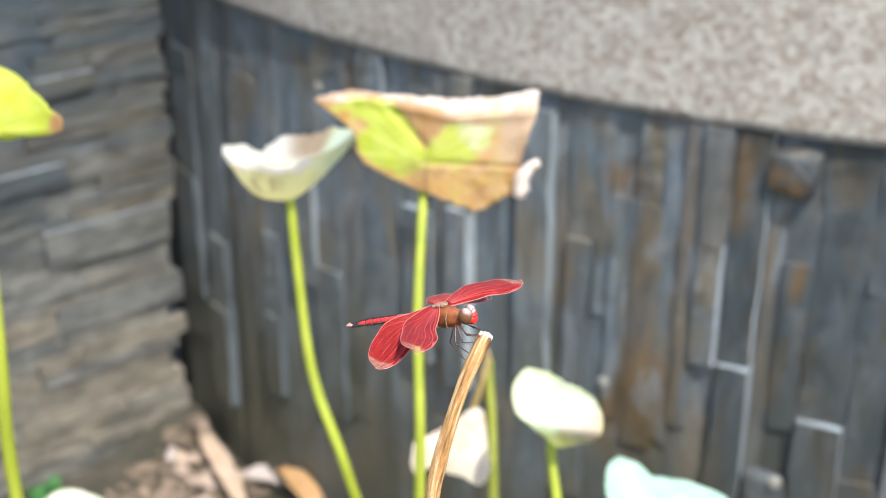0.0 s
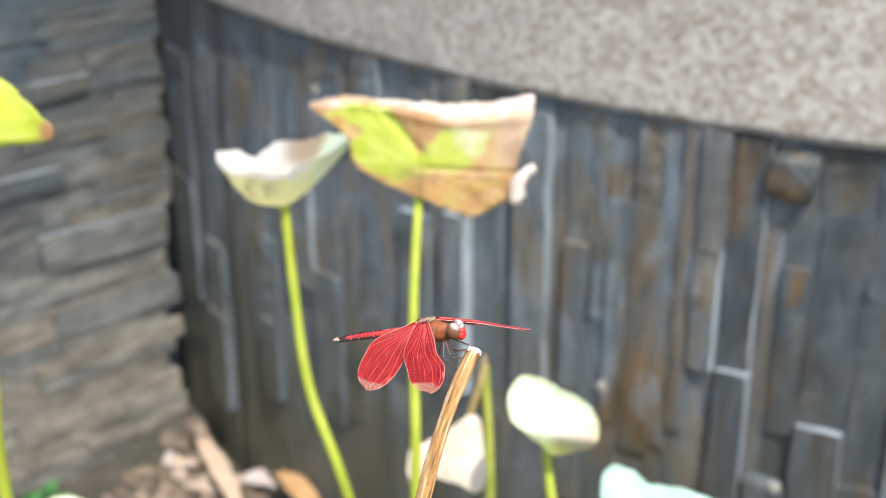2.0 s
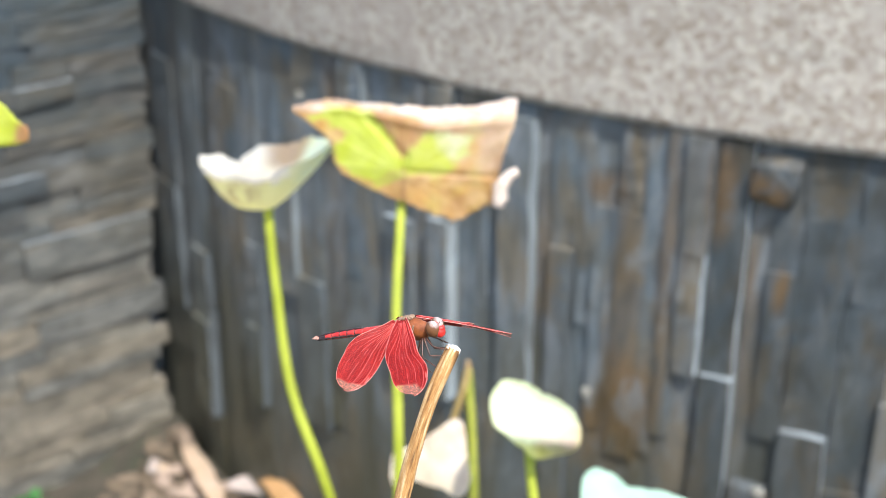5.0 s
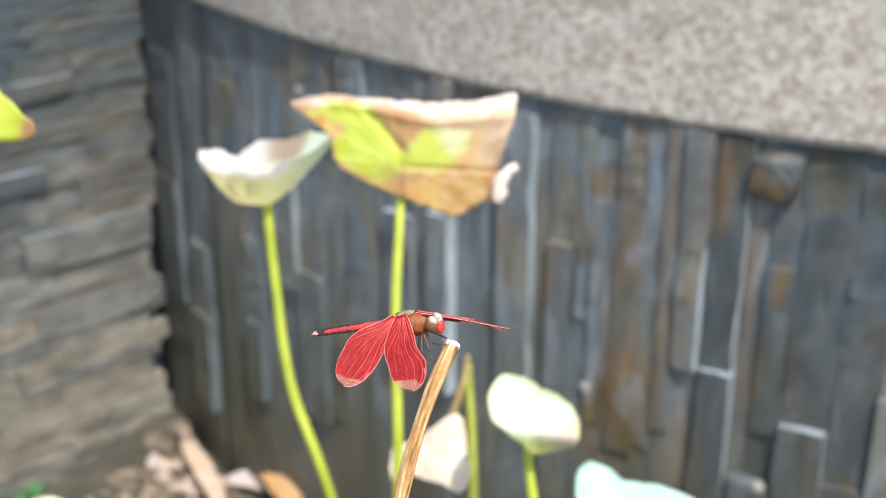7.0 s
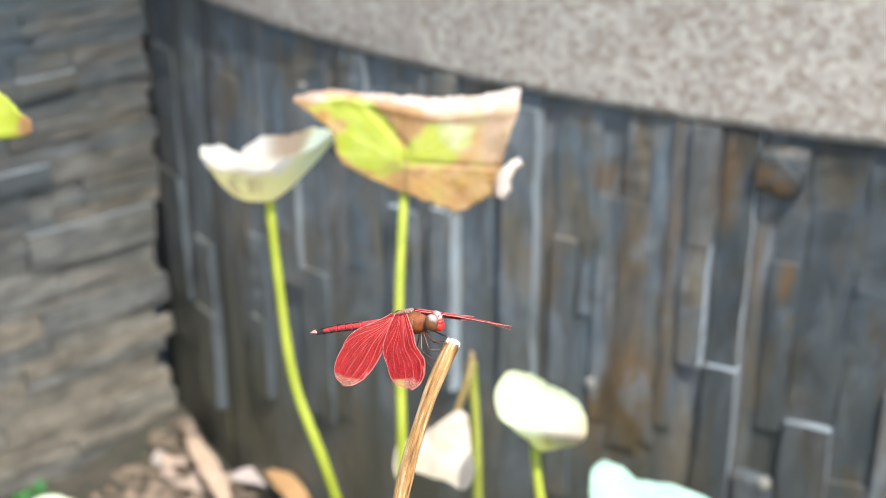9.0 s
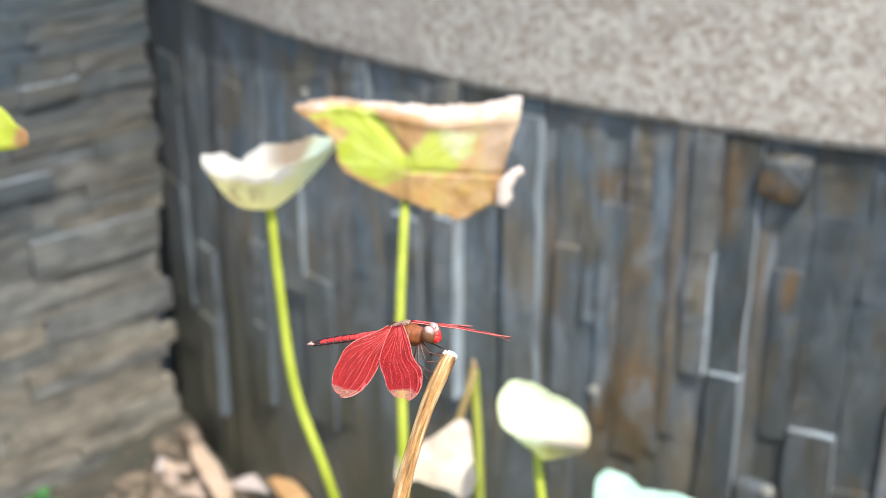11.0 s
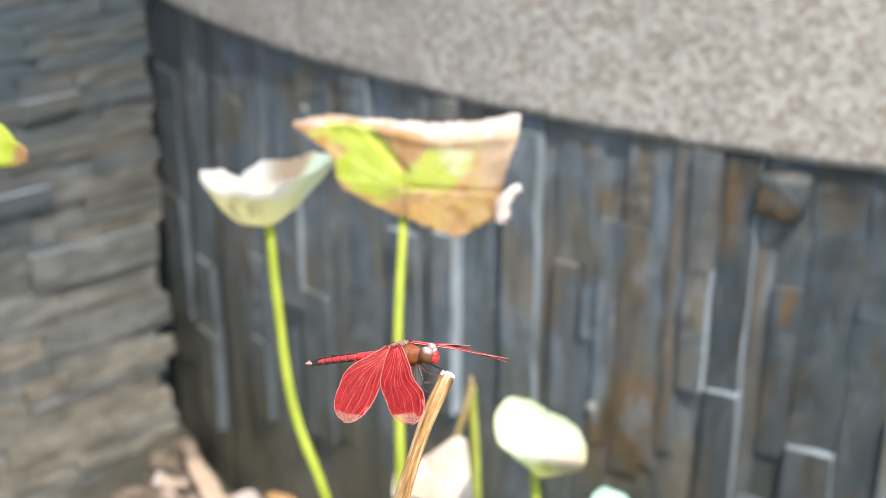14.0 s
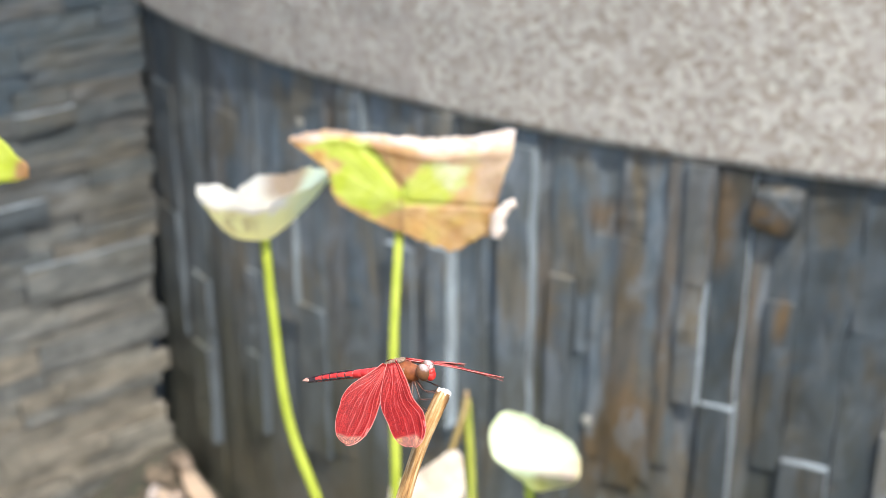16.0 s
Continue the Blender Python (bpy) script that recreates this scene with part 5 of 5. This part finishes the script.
# The columns of the curved wall: where each begins (degrees round the wall), its tone (blue, light, brown, olive or
# dark), and its pieces
# from the ground up: millimetres that a piece stands out, the height of its top, and how strongly light is painted on
# its split edge (0 to 2).
COLUMNS = (
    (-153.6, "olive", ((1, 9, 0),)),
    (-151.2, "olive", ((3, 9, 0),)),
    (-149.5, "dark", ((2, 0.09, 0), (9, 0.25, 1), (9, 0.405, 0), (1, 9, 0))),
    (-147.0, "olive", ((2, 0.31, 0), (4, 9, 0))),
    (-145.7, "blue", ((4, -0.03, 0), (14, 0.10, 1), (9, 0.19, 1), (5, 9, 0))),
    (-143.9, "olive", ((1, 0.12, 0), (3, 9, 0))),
    (-142.9, "brown", ((3, 0.26, 0), (4, 0.412, 0), (2, 9, 0))),
    (-141.4, "blue", ((2, 0.05, 0), (4, 0.30, 0), (5, 0.412, 0), (2, 9, 0))),
    (-140.1, "blue", ((3, 0.04, 0), (11, 0.14, 1), (7, 0.24, 1), (5, 9, 0))),
    (-138.8, "light", ((2, 9, 0),)),
    (-137.4, "light", ((4, 0.21, 0), (10, 0.335, 1.5), (4, 9, 0))),
    (-135.7, "light", ((1, 0.06, 0), (9, 0.235, 1), (5, 0.42, 0), (7, 9, 0))),
    (-133.9, "brown", ((2, 0.07, 0), (5, 0.38, 0), (7, 9, 0))),
    (-132.5, "blue", ((3, 0.26, 0), (4, 0.43, 0), (10, 9, 1.5))),
    (-131.1, "light", ((3, 9, 0),)),
    (-129.9, "blue", ((4, 0.18, 0), (11, 0.345, 1.5), (6, 9, 0))),
    (-128.4, "brown", ((5, 0.20, 0), (12, 9, 0))),
    (-127.45, "light", ((6, 0.17, 0), (17, 0.36, 2), (13, 9, 1))),
    (-126.3, "blue", ((4, 9, 0),)),
    (-125.2, "blue", ((6, 0.322, 0), (3, 9, 0))),
    (-124.2, "light", ((5, 0.19, 0), (11, 0.475, 1.5), (8, 9, 0))),
    (-122.68, "brown", ((2, 9, 0),)),
    (-122.0, "blue", ((4, 0.09, 0), (8, 0.36, 1), (5, 9, 0))),
    (-120.9, "blue", ((3, 0.29, 0), (5, 9, 0))),
    (-120.2, "blue", ((4, 0.185, 0), (7, 0.408, 0), (2, 9, 0))),
    (-119.2, "brown", ((2, 0.165, 0), (10, 0.408, 0), (7, 9, 0))),
    (-118.15, "blue", ((5, 0.175, 0), (10, 0.33, 0), (9, 9, 0))),
    (-117.35, "blue", ((8, 0.20, 0), (14, 9, 0))),
    (-116.65, "brown", ((6, 0.27, 1), (14, 0.385, 2), (14, 9, 1))),
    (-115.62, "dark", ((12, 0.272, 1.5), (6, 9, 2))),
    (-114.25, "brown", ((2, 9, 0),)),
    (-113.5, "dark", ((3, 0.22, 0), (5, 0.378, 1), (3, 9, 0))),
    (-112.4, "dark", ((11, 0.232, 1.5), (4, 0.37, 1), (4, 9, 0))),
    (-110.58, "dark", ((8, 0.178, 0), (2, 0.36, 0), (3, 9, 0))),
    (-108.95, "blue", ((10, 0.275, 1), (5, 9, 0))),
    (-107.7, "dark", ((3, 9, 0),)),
)


def upright_facing():
    rnd = random.Random(8)
    columns = [(a + 0.12, tone, pieces) for a, tone, pieces in COLUMNS]
    at = -106.5
    while at < -76:
        columns.append((at, rnd.choice(("blue", "brown", "light")), ((rnd.uniform(2, 9), rnd.uniform(0.1, 0.4), 0), (rnd.uniform(2, 9), 9, 0))))
        at += rnd.uniform(0.9, 2.0)
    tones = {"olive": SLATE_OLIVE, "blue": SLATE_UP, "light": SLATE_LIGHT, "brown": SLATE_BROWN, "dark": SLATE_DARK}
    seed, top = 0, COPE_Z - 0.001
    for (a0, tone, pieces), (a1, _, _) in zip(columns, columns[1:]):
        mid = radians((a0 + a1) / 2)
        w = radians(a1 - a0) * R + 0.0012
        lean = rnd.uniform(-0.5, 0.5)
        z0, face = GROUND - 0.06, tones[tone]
        for q, (out, z1, edge_lit) in enumerate(pieces):
            z1 = min(z1, top)
            over = pieces[q + 1][0] if q + 1 < len(pieces) else 99
            seed += 1
            edge = EDGE_LIT if edge_lit == 2 else EDGE_LIT_MID if edge_lit > 1 else EDGE_LIT_DIM if edge_lit else face
            out = out if edge_lit else 0.65 * out
            ob = new("slate_strip", slab(w, z1 - z0 + 0.0008, 0.017 + out / 1000, seed, True, edge, face, (0.0042 if edge_lit == 2 else 0.003) if edge_lit else 0.0006, over < out - 3 and (edge_lit == 0 or edge_lit > 1)))
            ob.parent = wall_curved
            r = R - 0.027
            ob.matrix_basis = Matrix.Translation((CX + r * math.cos(mid), CY + r * math.sin(mid), (z0 + z1) / 2)) @ pose(0, 0, 0, 0, lean if len(pieces) < 3 else 0.4 * lean, math.degrees(mid) + 90)
            z0 = z1


# courses of the side wall that stand out as ledges: top, height, from and to which place along the wall, millimetres
LEDGES = ((0.195, 0.050, -0.180, -0.013, 11), (0.278, 0.028, -0.60, -0.143, 12), (0.385, 0.024, -0.169, -0.100, 11))


def flat_facing():
    rnd = random.Random(21)
    z, seed = GROUND - 0.06, 500
    while z < 0.82:
        h = rnd.choice((0.017, 0.020, 0.024, 0.027, 0.031, 0.036))
        ledge = None
        for item in LEDGES:
            low = item[0] - item[1]
            if z < low - 0.002 and z + h > low - 0.012:
                h = low - z
            if abs(z - low) < 0.002:
                h, ledge = item[1], item
        x = rnd.uniform(-0.026, 0.004)
        row = rnd.uniform(-1.2, 1.2)
        while x > -0.98:
            length = rnd.uniform(0.05, 0.19) if x > -0.5 else rnd.uniform(0.2, 0.4)
            proud = 6 + row + rnd.uniform(-1.6, 2.2)
            edge = None
            if ledge:
                if x > ledge[3] + 0.03:
                    length = max(0.03, x - ledge[3])
                elif x > ledge[2] + 0.03:
                    # a ledge's top has its sky light painted on with the edge colour
                    length, proud, edge = x - ledge[2], ledge[4], EDGE_LIT_MID
            seed += 1
            split = 0.45 + 0.1 * rnd.random() if h > 0.03 and not edge and rnd.random() < 0.55 else 0
            for low, high, more in ((0, split, 0), (split, 1, rnd.uniform(-1.8, 1.8))) if split else ((0, 1, 0),):
                seed += 1
                ob = new("slate_strip", slab(length - 0.0004, h * (high - low) - 0.0002, 0.012 + (proud + more) / 1000, seed, False, edge, SLATE_FLAT if (seed * 7) % 5 else SLATE_FLAT_BROWN))
                ob.parent = wall_side
                ob.matrix_basis = SIDE @ pose(x - length / 2, 0.018, z + h * (low + high) / 2, 0, rnd.uniform(-0.5, 0.5), 0)
            x -= length
        z += h


def lichen(angle, z, size, deep=0.009):
    """A small pale crust on the slate."""
    bm = bmesh.new()
    for v in ball(bm, (0, 0, 0), size, 0.2 * size, size, None, 14, 8):
        v.co *= 1 + 0.4 * noise.noise(v.co * 260 + Vector((angle, 0, 0)))
    ob = part("lichen_crust", bm, LICHEN, wall_curved, "small pale crust of lichen", smooth=True)
    a = radians(angle)
    ob.matrix_basis = Matrix.Translation((CX + (R - deep) * math.cos(a), CY + (R - deep) * math.sin(a), z)) @ pose(0, 0, 0, 0, 0, angle + 90)


def jutting_stone(angle, z, wide, deep, high, seed, turn, label):
    """A blunt lump of slate that juts out of the facing, split along flat facets."""
    rnd = random.Random(seed)
    bm = bmesh.new()
    bmesh.ops.create_cube(bm, size=2)
    bmesh.ops.subdivide_edges(bm, edges=bm.edges[:], cuts=5, use_grid_fill=True)
    tilt = [rnd.uniform(-0.16, 0.16) for _ in range(4)]
    for v in bm.verts:
        q = v.co.lerp(v.co.normalized() * 1.22, 0.42)
        q.x *= 1 + tilt[0] * q.z + tilt[1] * q.y
        q.z *= 1 + tilt[2] * q.x + tilt[3] * q.y
        q += q.normalized() * (0.12 * noise.noise(q * 1.3 + Vector((seed, 0, 0))) + 0.05 * noise.noise(q * 4.1 + Vector((0, seed, 0))))
        v.co = Vector((q.x * wide, q.y * deep, q.z * high))
    a = radians(angle)
    ob = part("jutting_stone", bm, STONE, wall_curved, label, smooth=False)
    ob.matrix_basis = Matrix.Translation((CX + (R - 0.016) * math.cos(a), CY + (R - 0.016) * math.sin(a), z)) @ pose(0, 0, 0, *turn)


upright_facing()
flat_facing()
jutting_stone(-113.45, 0.459, 0.0205, 0.022, 0.0215, 5, (6, 4, -23.4), "blunt rust-stained lump of slate jutting out")
jutting_stone(-113.15, 0.148, 0.0190, 0.020, 0.024, 9, (0, -5, -23.0), "rounded grey lump of slate low in the wall")
lichen(-120.05, 0.222, 0.0058, 0.0045)
lichen(-119.1, 0.154, 0.0050, 0.0105)
lichen(-112.75, 0.170, 0.0060, -0.006)
lichen(-135.2, 0.435, 0.0050, 0.0055)


# ---- what moves: the wings, lowered in two quick steps, then slowly; three leaves sway in the air ----
def motions():
    rows = {
        "right_forewing": ((0, 0.348, -0.93, -0.122), (0.25, 0.345, -0.929, -0.134), (0.45, 0.465, -0.818, -0.339), (1.8, 0.458, -0.811, -0.364), (2.2, 0.478, -0.707, -0.521), (9.2, 0.466, -0.726, -0.506), (11.5, 0.490, -0.727, -0.480), (12.5, 0.495, -0.727, -0.476), (15, 0.495, -0.615, -0.613), (16, 0.48, -0.59, -0.65)),
        "right_hindwing": ((0, -0.048, -0.953, -0.299), (0.25, -0.048, -0.953, -0.299), (0.45, 0.015, -0.954, -0.299), (1.8, 0.012, -0.953, -0.304), (2.2, -0.062, -0.915, -0.398), (9.2, -0.055, -0.915, -0.397), (11.5, -0.01, -0.925, -0.378), (12.5, 0.0, -0.925, -0.375), (15, 0.005, -0.86, -0.51), (16, 0.0, -0.845, -0.535)),
        "left_forewing": ((0, 0.306, 0.942, -0.136), (0.25, 0.304, 0.942, -0.141), (0.45, 0.495, 0.785, -0.371), (1.8, 0.505, 0.772, -0.385), (2.2, 0.675, 0.575, -0.462), (3, 0.685, 0.564, -0.461), (8, 0.642, 0.605, -0.471), (12.5, 0.696, 0.572, -0.434), (15, 0.699, 0.548, -0.459), (16, 0.683, 0.561, -0.468)),
        "left_hindwing": ((0, 0.119, 0.945, -0.303), (0.25, 0.119, 0.945, -0.303), (0.45, 0.10, 0.925, -0.37), (1.8, 0.10, 0.92, -0.38), (2.2, 0.344, 0.837, -0.425), (8, 0.32, 0.841, -0.436), (12.5, 0.344, 0.851, -0.397), (16, 0.333, 0.846, -0.416)),
    }
    for key, steps in rows.items():
        walk(WINGS[key], [(t, spread(key, x, y, z, {"left_hindwing": 24, "left_forewing": 27}.get(key) if t < 0.3 else None)) for t, x, y, z in steps])

    # stalk and rider lean over a little together
    lean = ((0, 0), (0.5, -0.3), (1.5, -0.35), (3, -0.35), (3.5, 0), (6.5, 0.2), (9, 0.1), (11.5, 0.59), (12, 0.88), (13, 0.87), (13.5, 0.69), (14.5, 1.08), (16, 0.83))
    walk(fly, [(t, Matrix.Translation((x / 1000, 0, 0)) @ BODY) for t, x in lean])
    walk(stalk, [(t, Matrix.Translation(stalk.location) @ pose(0, 0, 0, 0, math.degrees(x / 1000 / 0.8), 0)) for t, x in lean])

    # sway: seconds, millimetres sideways and away at the leaf's height
    sways = (
        (pale, 0.52, ((0, 0, 0), (0.5, -0.3, 0), (4, -0.4, 0), (6.5, -1.2, 0), (7, -1.2, 0), (7.5, 0, 0), (8.5, -0.3, 0), (9, 0.2, 0), (11.5, 0.9, 0), (12.5, 0.4, 0), (14.5, 0.6, 0), (16, 0.2, 0))),
        (yellow, 0.75, ((0, 0, 2), (2, 0.2, 2), (2.5, -1.0, 0), (3, -1.7, 2), (3.5, -0.5, 2), (4, -1.9, 1), (6.5, 0, 2), (7, 1.1, 2), (7.5, 1.1, 1), (8.5, -0.4, 2), (9, 0.2, 1), (11.5, -0.2, -4), (12, -1.6, -3), (12.5, 0.7, -6), (13.5, -0.1, -4), (14.5, 1.3, -5), (15.5, 1.1, -3), (16, 2.2, -4))),
        (mint, 0.48, ((0, 0.1, 0), (0.5, 0.9, 0), (2, -0.9, 0), (4, -0.3, 0), (6.5, -6.5, 4), (7, -5.0, 3), (7.5, 0.7, 0), (8, -1.1, 0), (8.5, -2.0, 1), (9, -0.2, 0), (11.5, 1.4, 0), (13.5, 1.0, 0), (14.5, 0, 0), (16, 0, 0))),
    )
    for ob, high, steps in sways:
        base = Matrix.Translation(ob.location)
        walk(ob, [(t, base @ pose(0, 0, 0, math.degrees(-y / 1000 / high), math.degrees(x / 1000 / high), 0)) for t, x, y in steps])


motions()
